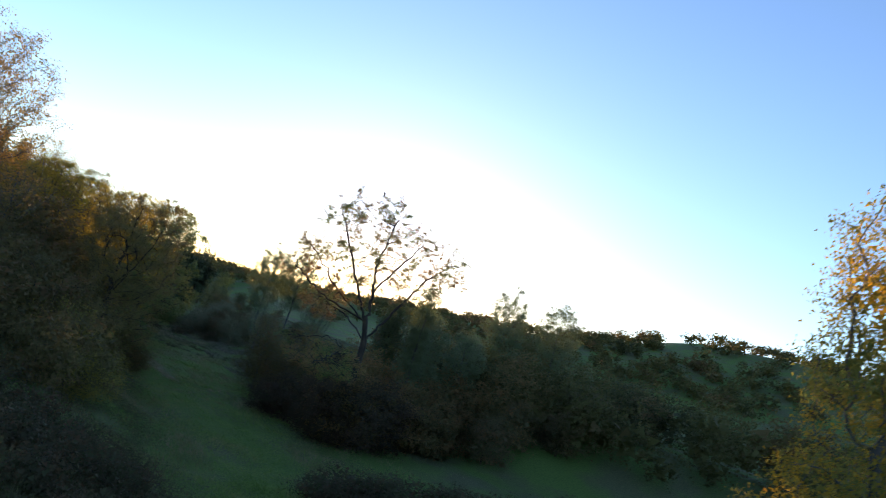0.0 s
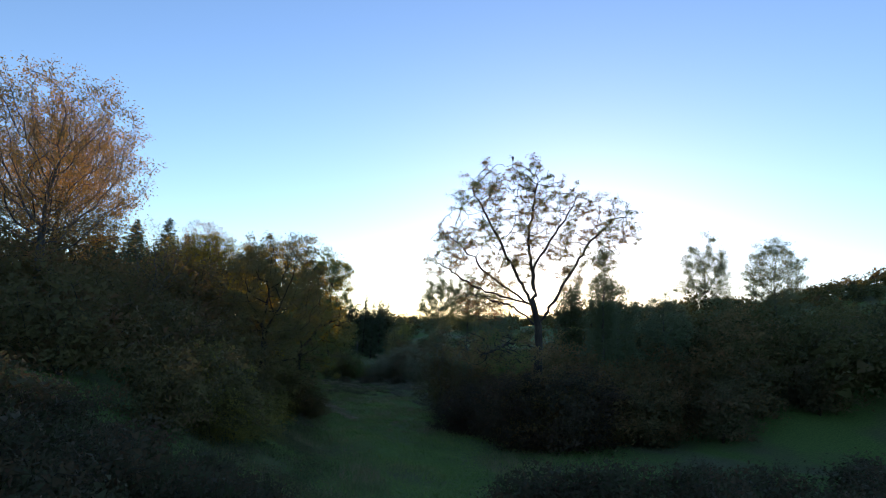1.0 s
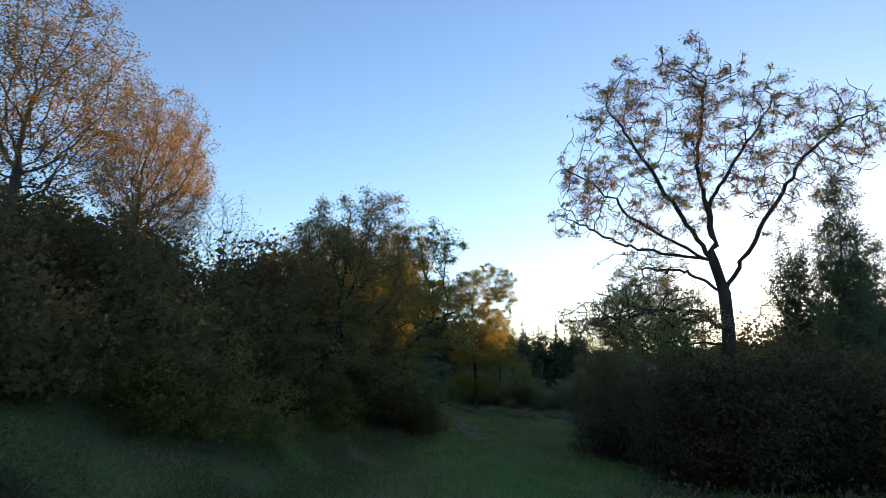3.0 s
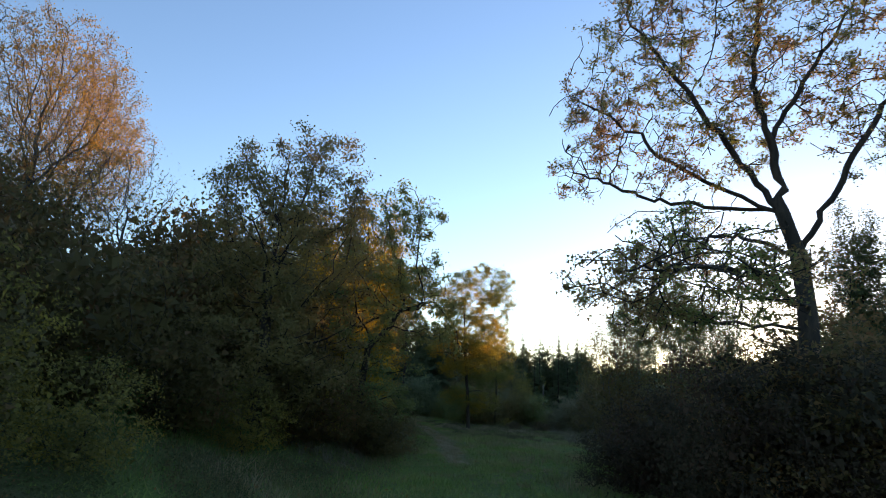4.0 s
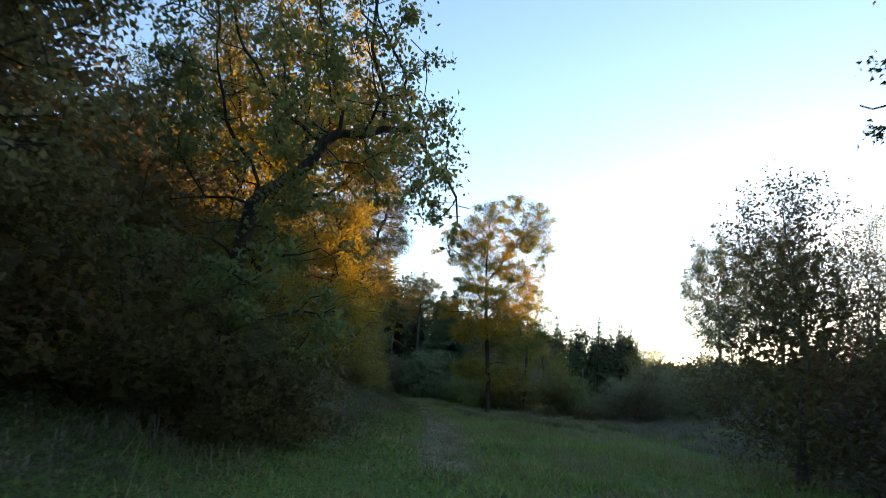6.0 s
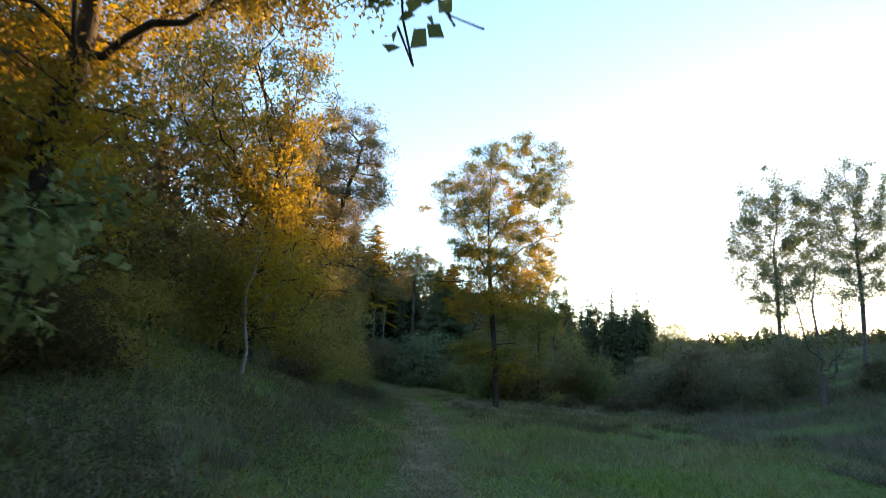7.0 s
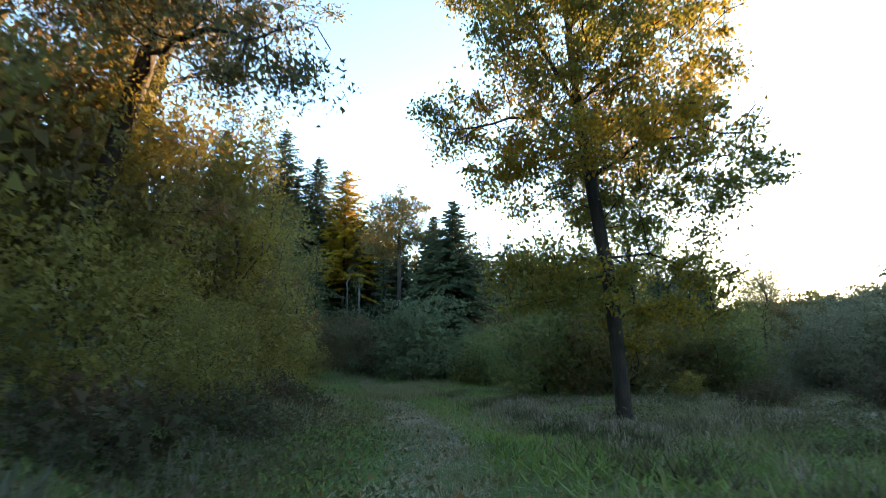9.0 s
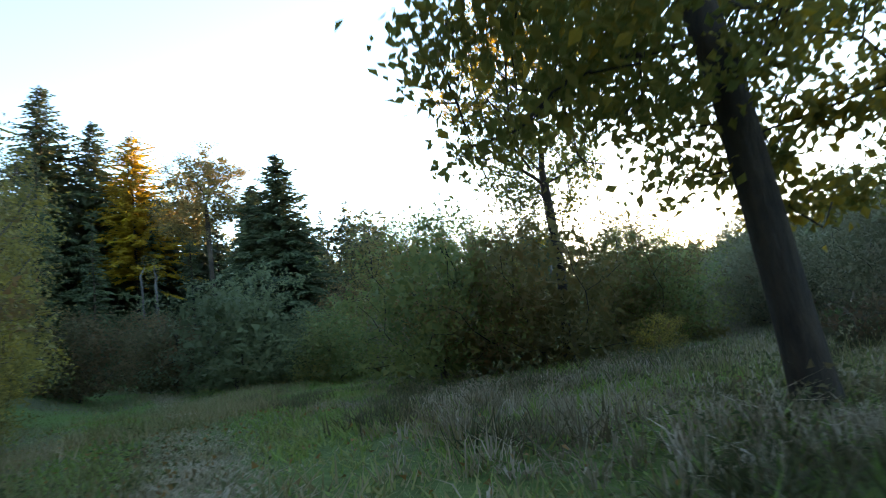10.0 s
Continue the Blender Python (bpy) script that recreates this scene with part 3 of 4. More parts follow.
maple = tree("maple_tree", -5.2, 42.5, [(0, 0, 0), (0.4, 0, 2.5), (0.8, 0, 5)],
     [(0.5, 0, 9.0, 3.8, 4.2, 4.4, 4), (3.6, 0.0, 7.4, 2.2, 2.4, 2.0, 2), (0, 0, 3.5, 2.6, 2.8, 2.2, 2)],
     M_BARK, M_MAPLE, "leaning maple with boughs hanging over the meadow", seed=41, count=1000, base=0.24, leaves=5, size=0.135, spread=0.24, kill=0.54, fill=2400, hang=0.6, tufts=(210, 0.66, 190))
tree("maple_tree", -5.8, 53.5, [(0, 0, 0), (0.2, 0, 3), (0.4, 0, 6)],
     [(-0.7, -0.5, 9.0, 3.1, 3.6, 4.2, 4), (0.8, -1.0, 6.2, 1.9, 2.2, 2.2, 2), (0.8, 0, 3.2, 2.6, 3.0, 2.4, 3)],
     M_BARK, M_MAPLE, "maple with bright yellow and olive autumn leaves", seed=42, count=1000, base=0.2, leaves=8, size=0.135, spread=0.2, kill=0.54, fill=600, clump=-0.8, hang=0.6, tufts=(150, 0.64, 215))
tree("oak_tree", -10.0, 68.6, [(0, 0, 0), (0.2, 0, 1.2), (1.6, -0.2, 6.2), (2.2, -0.4, 9)],
     [(3.2, -2.2, 11.3, 3.0, 3.2, 4.2, 6), (0.4, 0, 9.4, 3.0, 3.0, 3.2, 3), (5.4, -3, 4.8, 1.4, 1.4, 1.0, 1), (3.0, -1.6, 6.4, 2.2, 2.2, 1.4, 1.5)],
     M_BARK, M_OAK, "dark leaning oak with crown spread over the hazels", seed=43, count=1500, base=0.22, tip=0.011, leaves=22, size=0.13, spread=0.22, kill=0.5, step=0.42, twig=0.03,
     clump=-0.7, fill=500, tufts=(170, 0.6, 260), lush=1.0, limbs=[[(1.5, 0, 5.6), (3.0, -1.5, 5.9), (5.8, -3.2, 4.9)], [(1.8, 0, 7.0), (0.4, 0.4, 8.6), (-0.6, 0.6, 10.4)], [(1.6, -0.2, 6.2), (2.8, -1.4, 8.8), (4.0, -2.4, 12.4)]])
tree("oak_tree", -14.0, 74.5, [(0, 0, 0), (0.8, 0, 4), (2.0, 0, 8)],
     [(3.6, 0, 11.5, 4.4, 3.8, 3.6, 3), (1.0, 0, 4.0, 3.0, 3.0, 3.0, 2)],
     M_BARK, M_OAK, "leaning oak with a dark trunk and thin crown", seed=44, count=800, base=0.26, leaves=8, size=0.15, spread=0.22, kill=0.6, clump=-0.6, tufts=(120, 0.65, 110))
for x, y, turn, s in ((-10.5, 47.0, 120, 0.88), (-14.0, 48.5, 300, 0.66), (-13.5, 66.0, 40, 0.95)):
    copy_thing(maple, pose(x, y, at(x, y) - 0.1, 0, 0, turn) @ Matrix.Scale(s, 4))
tree("birch_tree", -4.5, 50.4, [(0, 0, 0), (0.1, 0, 0.8), (-0.08, 0, 1.7), (-0.12, 0, 2.5)], [(0.1, 0, 3.2, 1.5, 1.4, 1.6, 1)],
     M_PALE, M_MAPLE, "young birch with a bent white trunk", seed=45, count=220, base=0.05, tip=0.005, thin=1.6, leaves=20, size=0.13, spread=0.25)
tree("hazel_tree", -9.4, 75.5, [(0, 0, 0), (0.1, 0, 1), (0.0, 0, 2.5)], [(0, 0, 5.9, 2.2, 2.4, 4.1, 1.3), (0.4, 0, 2.4, 2.4, 2.4, 2.0, 1)],
     M_GREYBARK, M_HAZEL, "tall hazel with yellow-green leaves at the wood edge", seed=46, count=850, base=0.13, leaves=34, size=0.15, spread=0.24, fill=1900)
tree("hazel_tree", -9.8, 69.5, [(0, 0, 0), (0.1, 0, 1), (0.0, 0, 2.5)], [(0, 0, 5.0, 2.4, 2.6, 3.6, 1), (0.4, 0, 2.2, 2.4, 2.4, 2.0, 1)],
     M_GREYBARK, M_HAZEL, "hazel with many stems and olive leaves", seed=48, count=800, base=0.13, leaves=34, size=0.15, spread=0.24, fill=1900)
for x, y, sd in ((-10.6, 82.0, 49), (-13.0, 88.5, 50)):
    tree("hazel_tree", x, y, [(0, 0, 0), (0.1, 0, 1), (0.0, 0, 2.5)], [(0, 0, 5.2, 2.4, 2.6, 3.4, 1), (0.4, 0, 2.2, 2.4, 2.4, 2.0, 1)],
         M_GREYBARK, M_HAZEL, "hazel with many stems and yellowing leaves", seed=sd, count=600, base=0.13, leaves=20, size=0.16, spread=0.26, fill=900)
tree("elder_tree", -12.4, 31.2, [(0, 0, 0), (0.1, 0, 2), (0.0, 0, 3.4)], [(0, 0, 6.0, 2.3, 2.2, 2.8, 1)],
     M_GREYBARK, M_ASPEN_DULL, "pale sapling with fine upright twigs and few leaves", seed=47, count=520, base=0.08, tip=0.009, leaves=4, size=0.1, kill=0.5, step=0.35, rise=0.4)

# ---- bushes: a few kinds, copied along the bank and the wood edge ----
def bush(name, leaf, label, seed, tall=3.0, wide=1.9, leaves=26, size=0.1, count=270, group="", fill=420):
    ob = tree(name, 0, 0, [(0, 0, 0), (0, 0, 0.3)], [(0, 0, tall * 0.52, wide, wide, tall * 0.5, 3), (wide * 0.3, 0, tall * 0.3, wide, wide * 0.8, tall * 0.3, 1), (0, 0, tall * 0.15, wide * 1.05, wide * 1.05, tall * 0.13, 1)],
              M_BARK, leaf, label, "bush", seed, count, 0.05, 0.005, int(leaves * 0.3), size * 1.4, 0.2, 0.35, 0.6, 0.1, 0.2, 0.05, sides=4, group=group, z=0, lush=1.5, thin=1.7, fill=int(fill * 1.2),
              tufts=(56, 0.42, max(56, int(leaves * 1.4))))
    return ob


def settle(ob, spots, r):
    """Copies of a bush at (x, y, size) spots; the first spot takes the bush itself."""
    for k, (x, y, s) in enumerate(spots):
        m = pose(x, y, at(x, y) - 0.08, 0, 0, r.uniform(0, 360)) @ Matrix.Diagonal((s * r.uniform(0.9, 1.1), s * r.uniform(0.9, 1.1), s * r.uniform(0.92, 1.08), 1))
        if k == 0:
            ob.matrix_basis = m
        else:
            c = copy_thing(ob, pose(0, 0, 0))
            c.matrix_basis = m


r = np.random.default_rng(3)
# the three near (-5, 40) replace dim hazels; the darker leaf stands for shade
settle(bush("hawthorn_bush", M_BUSH, "dark green hawthorn bush on the grassy bank", 61, leaves=34, size=0.085, group="bushes on the bank", fill=700),
       [(-8.5, 12.5, 1.2), (-7.0, 16.5, 1.5), (-9.5, 19.5, 1.8), (-7.5, 22.5, 1.7), (-5.8, 25.5, 1.2), (-10.5, 26.5, 1.65), (-13.0, 23.0, 1.7), (-12.5, 14.0, 1.6),
        (-16.5, 20.0, 2.0), (-9.5, 33.5, 2.1), (-6.2, 36.5, 1.8), (-12.0, 38.0, 2.2), (-9.0, 41.5, 2.0), (-15.0, 28.0, 2.0), (-8.5, 46.5, 1.9), (-11.5, 52.0, 2.3),
        (-9.5, 59.5, 1.8), (-11.5, 66.5, 2.0), (-14.5, 60.0, 2.4), (-15.0, 47.0, 2.5), (-18.0, 70.0, 2.4), (-16.5, 80.0, 2.0), (-20.0, 52.0, 2.4), (-20.0, 27.0, 2.3), (-19.0, 12.0, 1.75), (-8.2, 31.5, 1.9), (-11.0, 30.0, 1.25), (-2.9, 33.0, 1.1), (-1.5, 34.4, 0.9), (-3.8, 30.4, 1.3), (-0.8, 36.0, 0.8), (-12.6, 37.0, 2.8), (-10.2, 35.6, 2.6), (-5.0, 40.4, 1.1), (-6.2, 39.0, 1.3), (-4.4, 42.2, 0.8), (-14.5, 17.5, 1.9), (-13.4, 20.5, 1.6), (-17.0, 24.0, 1.9), (-17.5, 30.5, 2.4), (-14.5, 26.0, 1.95)], r)
settle(bush("hazel_bush", M_HAZEL, "yellowing hazel bush at the foot of the bank", 62, leaves=64, size=0.06, group="hazels at the wood edge"),
       [(-5.2, 20.0, 1.0), (-4.2, 27.0, 0.9), (-3.6, 32.2, 1.0), (-3.4, 39.0, 0.8), (-6.2, 45.5, 1.4), (-6.6, 49.2, 1.3), (-6.2, 52.5, 1.2), (-5.0, 57.5, 1.2), (-6.0, 61.0, 1.3),
        (-7.4, 69.0, 0.9), (-8.0, 72.6, 1.0), (-7.8, 77.0, 0.9), (-9.6, 79.6, 1.0), (-12.0, 84.5, 1.1), (-13.5, 78.0, 1.6), (6.4, 80.8, 0.42), (-6.8, 15.0, 0.9), (-5.0, 60.2, 0.6), (-5.6, 63.2, 0.8), (-5.3, 66.0, 0.6), (-6.2, 67.6, 0.8), (-4.6, 56.0, 0.6), (-4.2, 44.6, 0.7), (-7.6, 18.4, 1.4), (-6.0, 17.6, 1.0), (1.5, 99.5, 1.0), (6.5, 100.5, 1.1), (-0.6, 102.0, 1.2)], r)
settle(bush("willow_bush", M_WILLOW, "round grey-green willow bush", 63, leaves=48, size=0.085, group="willows on the valley floor", fill=900),
       [(-6.5, 97.5, 2.0), (-3.2, 99.0, 1.5), (20.0, 62.0, 0.9), (20.5, 56.5, 0.9), (19.0, 50.0, 0.9), (3.8, 100.5, 1.2)], r)
settle(bush("elder_bush", M_ELDER, "brown-green elder bush under the trees", 64, leaves=52, size=0.07, group="elder thicket", fill=1100),
       [(18.5, 30.0, 1.8), (13.5, 31.5, 1.7), (21.5, 26.5, 1.6), (24.5, 29.5, 1.7), (28.0, 25.5, 1.7),
        (32.0, 27.5, 1.8), (17.0, 35.5, 1.9), (14.0, 40.0, 1.7), (36.0, 24.5, 1.7), (41.0, 26.5, 1.9), (16.0, 44.0, 1.8), (47.0, 24.5, 1.9), (13.0, 36.0, 1.3), (25.0, 35.5, 2.1),
        (15.5, 46.5, 1.1), (20.0, 42.0, 2.2), (28.0, 114.0, 1.2),
        (33.0, 120.0, 0.8), (26.0, 100.0, 0.9), (30.0, 94.0, 0.6), (25.0, 70.0, 1.0), (22.0, 64.0, 0.9), (-10.5, 103.0, 1.6), (-14.0, 99.0, 1.6), (-1.0, 106.0, 2.1),
        (-3.2, 109.5, 2.0), (-13.0, 107.0, 1.8), (20.5, 53.0, 0.8), (21.5, 58.5, 0.9), (16.5, 80.0, 1.5), (14.8, 77.0, 1.2), (19.0, 84.0, 1.2), (21.5, 88.0, 1.0), (17.0, 92.0, 0.9), (19.5, 95.0, 0.8), (23.5, 81.0, 0.9), (23.0, 91.0, 0.8), (20.5, 66.0, 0.6)], r)
settle(bush("dogwood_bush", M_DOGWOOD, "dense dark dogwood bush round the bare oak", 66, leaves=80, size=0.06, count=330, group="bushes round the bare oak", fill=1000),
       [(10.8, 24.5, 1.65), (14.8, 24.2, 2.05), (12.4, 23.4, 2.0), (16.5, 27.0, 2.2), (10.0, 29.0, 1.5), (8.6, 31.0, 1.1), (13.5, 29.0, 1.8)], r)
settle(bush("spindle_bush", M_SPINDLE, "tall spindle bush with rusty brown leaves", 68, leaves=60, size=0.075, count=330, group="rusty spindle bushes", fill=1100),
       [(13.8, 25.0, 2.05), (16.4, 28.4, 2.2), (18.4, 27.4, 2.2), (15.4, 31.4, 2.3), (17.6, 32.6, 2.5), (20.6, 28.4, 1.9), (23.4, 27.6, 2.1), (12.2, 25.0, 1.55), (-13.0, 72.0, 2.6), (-16.5, 74.5, 2.8), (-11.8, 77.0, 2.2), (26.4, 30.4, 2.3), (30.5, 29.6, 2.5), (34.5, 31.0, 2.6), (2.5, 100.6, 1.6), (-1.2, 97.6, 1.2), (8.2, 98.6, 1.3), (23.0, 108.0, 1.7)], r)
settle(bush("blackthorn_bush", M_BLACKTHORN, "grey-green blackthorn bush on the weedy slope", 69, leaves=60, size=0.07, count=330, group="blackthorns on the right slope", fill=1100),
       [(13.4, 80.2, 1.15), (14.2, 86.4, 1.3), (16.8, 83.0, 1.6), (11.4, 88.6, 1.0), (17.4, 89.0, 1.4), (16.4, 75.4, 1.2), (18.6, 71.4, 1.4), (15.8, 69.0, 0.9), (20.4, 79.0, 1.0), (21.0, 96.0, 1.5), (24.6, 86.0, 0.75), (5.6, 101.8, 1.9), (0.4, 96.4, 1.0), (4.6, 96.8, 0.9)], r)
settle(bush("hornbeam_bush", M_HORNBEAM, "large round hornbeam bush with brownish olive leaves", 67, leaves=60, size=0.07, count=330, group="hornbeams behind the turning oak", fill=1100),
       [(3.8, 82.4, 1.8), (8.0, 86.0, 1.7)], r)
settle(bush("field_maple_bush", M_OAK_GREEN, "tall round field maple bush with green leaves", 70, leaves=60, size=0.075, count=330, group="green bushes behind the turning oak", fill=1100),
       [(1.2, 83.6, 1.65), (9.6, 86.4, 1.5), (-1.6, 93.4, 1.2)], r)
settle(bush("bramble_bush", M_BRAMBLE, "low bramble thicket with dark reddish leaves", 65, 1.4, 1.6, 22, 0.08, 220, group="brambles in the meadow", fill=300),
       [(5.0, 9.8, 1.3), (6.8, 10.8, 1.5), (8.8, 10.4, 1.5), (10.8, 11.2, 1.5), (5.5, 6.5, 1.0), (8.0, 6.0, 1.1), (13.0, 10.0, 1.4), (15.0, 9.0, 1.5), (18.0, 10.5, 1.5), (11.5, 6.5, 1.4), (16.0, 5.0, 1.4), (10.5, 3.0, 1.3), (13.5, 2.5, 1.3), (20.0, 7.0, 1.5), (23.0, 10.0, 1.5), (26.0, 12.0, 1.6), (3.8, -2.0, 1.1), (6.2, -1.0, 1.2), (9.0, 1.5, 1.1),
        (-5.0, 5.0, 1), (-6.5, 2.0, 1.1), (-5.5, -1.0, 1), (-7.5, -3.5, 0.9), (-9.5, 0.0, 1), (-4.5, 1.0, 0.9), (-10.5, 4.0, 1), (-8.5, -1.5, 0.9), (-4.8, -4.5, 0.82), (-6.8, -7.0, 0.82), (-10.0, -5.0, 0.82), (-12.5, 1.0, 1.1), (-6.2, 3.4, 1), (-3.6, -2.2, 0.82), (-8.0, 1.6, 1), (-10.8, -2.2, 0.9), (-5.6, -3.0, 0.9), (-4.2, 3.2, 0.82), (-8.6, -5.8, 0.72), (-6.6, 8.0, 0.82), (-5.0, 7.4, 0.82), (-10.6, 6.6, 1), (-6.2, 6.2, 0.9), (-8.4, 6.4, 1), (-11.8, 4.6, 1), (-8.8, 3.6, 0.9),
        (-3.9, 59.0, 0.6), (-4.2, 62.0, 0.7), (-4.4, 65.0, 0.6), (-5.0, 69.0, 0.7), (-6.4, 71.2, 0.8), (-4.2, 33.0, 0.7), (-4.4, 43.5, 0.7), (-4.8, 55.0, 0.7), (6.8, 75.0, 0.8), (9.5, 73.5, 0.9), (11.5, 77.0, 1.0), (14.0, 72.0, 1.1), (15.5, 12.0, 1.1)], r)

# ---- trees on the right ----
for x, y, tall, wide, sd in ((22.1, 38.1, 13.4, 2.1, 71), (14.6, 36.2, 6.6, 1.2, 70)):
    tree("thuja_tree", x, y, [(0, 0, 0), (0, 0, tall * 0.5)], [(0, 0, tall * 0.38, wide, wide, tall * 0.38, 2), (0, 0, tall * 0.7, wide * 0.85, wide * 0.85, tall * 0.3, 1.4)],
         M_BARK, M_THUJA, "dark narrow thuja with dense foliage", seed=sd, count=520, base=0.14, tip=0.01, leaves=26, size=0.13, spread=0.18, kill=0.45, step=0.35, rise=0.5, fill=3000)
for x, y, tall, wide, sd in ((25.0, 37.5, 9.5, 2.4, 88), (19.2, 33.4, 7.0, 1.8, 89), (29.5, 37.0, 9.0, 2.6, 84)):
    tree("maple_tree", x, y, [(0, 0, 0), (0, 0, 2)], [(0, 0, tall * 0.55, wide, wide, tall * 0.45, 3), (0, 0, tall * 0.25, wide, wide, tall * 0.25, 1)],
         M_GREYBARK, M_ASPEN_DULL, "bushy field maple with rusty leaves", group="field maples on the right slope", seed=sd, count=420, base=0.12, tip=0.009,
         leaves=12, size=0.14, spread=0.22, rise=0.3, fill=500)
for x, y, tall, wide, sd in ((10.4, 39.7, 7.6, 2.0, 86), (13.9, 38.2, 7.9, 2.2, 87)):
    tree("willow_tree", x, y, [(0, 0, 0), (0, 0, 0.8)], [(0, 0, tall * 0.5, wide, wide, tall * 0.5, 3), (0, 0, tall * 0.3, wide * 1.3, wide * 1.3, tall * 0.3, 2)],
         M_GREYBARK, M_BUSH, "dense dark willow with upright shoots", group="willows behind the bare oak", seed=sd, count=700, base=0.1, tip=0.008,
         leaves=22, size=0.12, spread=0.22, rise=0.5, fill=1500, kill=0.5)
for x, y, tall, wide, sd in ((19.9, 28.9, 15.2, 1.2, 72), (23.5, 32.5, 12.0, 1.9, 73), (28.5, 33.0, 10.5, 2.4, 74), (20.8, 30.6, 11.5, 1.5, 79), (38.5, 40.0, 13.0, 3.0, 75), (44.0, 36.5, 13.0, 3.2, 78), (20.5, 77.0, 15.0, 3.3, 76), (24.2, 74.0, 13.6, 2.8, 77)):
    tree("poplar_tree", x, y, [(0, 0, 0), (0.1, 0, tall * 0.3), (0, 0, tall * 0.6)], [(0, 0, tall * 0.64, wide, wide, tall * 0.36, 1)],
         M_GREYBARK, M_WILLOW, "slender poplar with thin pale leaves", group="poplars on the right slope", seed=sd, count=640, base=0.13, tip=0.009,
         leaves=20 if sd in (72, 76, 77) else 14, size=0.15, spread=0.2, kill=0.5, step=0.4, rise=0.5, twig=0.03, tufts=(110, 0.42, 80))
tree("willow_tree", 11.0, -10.6, [(0, 0, 0), (0, 0, 3), (0.1, 0, 7)], [(0, 0, 12.0, 3.0, 2.8, 5.2, 3), (0.0, 0, 5.5, 3.4, 3.2, 4.0, 3)],
     M_GREYBARK, M_OAK_GOLD, "tall leafy willow with yellowing drooping foliage", seed=85, count=900, base=0.26, tip=0.01, leaves=20, size=0.16, spread=0.24, kill=0.6, hang=0.9, fill=1500)
for x, y, tall, wide, sd in ((18.0, 66.0, 8.5, 2.4, 81), (24.5, 62.0, 11.0, 2.8, 82), (21.5, 57.0, 9.5, 2.6, 83)):
    tree("willow_tree", x, y, [(0, 0, 0), (0, 0, 0.8)], [(0, 0, tall * 0.55, wide, wide, tall * 0.46, 1)],
         M_GREYBARK, M_WILLOW, "many-stemmed willow with grey-green leaves", group="willows on the right", seed=sd, count=500, base=0.14, tip=0.009,
         leaves=18, size=0.14, spread=0.25, rise=0.4)

# ---- conifers and wood at the head of the valley ----
for n, (x, y, tall, wide) in enumerate(((-4.5, 105.5, 14.2, 4.6), (-6.4, 107.5, 12.6, 4.0), (-7.4, 117.5, 15.5, 4.8), (-25.4, 122.4, 24.0, 7.4), (-21.8, 124.0, 22.8, 7.0), (-18.5, 127.0, 18.0, 6.0), (-30.5, 118.0, 21.0, 6.4))):
    conifer("spruce_tree", x, y, tall, wide, M_SPRUCE, "dark green spruce at the head of the valley", 90 + n, 0.10, 96, 7, group="spruces on the left", dense=13, rep=6, power=0.8)
conifer("larch_tree", -18.2, 123.0, 21.9, 5.6, M_LARCH, "tall larch with golden needles", 98, 0.4, 66, 8, M_BARK, dense=14, rep=6, power=0.5)
first = conifer("spruce_tree", 9.0, 131.0, 12.9, 2.0, M_SPRUCE, "dark spruce in the far stand", 99, 0.08, 50, 5, group="far spruce stand", dense=6, rep=3, power=0.8)
r = np.random.default_rng(12)
for x, y, s in ((11.5, 134, 0.95), (13.5, 131, 1.02), (15.5, 136, 1.05), (17.3, 133, 0.92), (19.0, 137, 1.04), (20.8, 134, 0.9), (22.4, 136.5, 1.08), (24.0, 133.5, 1.05), (18.2, 131.5, 1.1), (14.6, 132.6, 1.12), (11.0, 131.6, 1.1), (20.0, 131.0, 1.0), (22.0, 132.0, 1.06), (7.0, 135, 1.0), (5.0, 132, 0.95), (3.0, 136, 1.1),
                (0.5, 133, 1.05), (-2.0, 129, 1.15), (-4.5, 134, 1.2), (-7.0, 128, 1.2), (-9.5, 132, 1.3), (-12.0, 127, 1.25), (-14.5, 131, 1.35), (-16.5, 122, 1.15), (-12.8, 119, 1.05), (-20.5, 132, 1.5),
                (-23.5, 117, 1.2), (-30.0, 121, 1.5), (-33.0, 128, 1.6), (-27.5, 114, 1.3), (-34.0, 116, 1.5), (-18.5, 114, 0.9), (-23.0, 110, 0.9), (-29.0, 108, 1.0)):
    c = copy_thing(first, pose(0, 0, 0))
    c.matrix_basis = pose(x, y, at(x, y) - 0.1, 0, 0, r.uniform(0, 360)) @ Matrix.Diagonal((s, s, s * r.uniform(0.95, 1.05), 1))
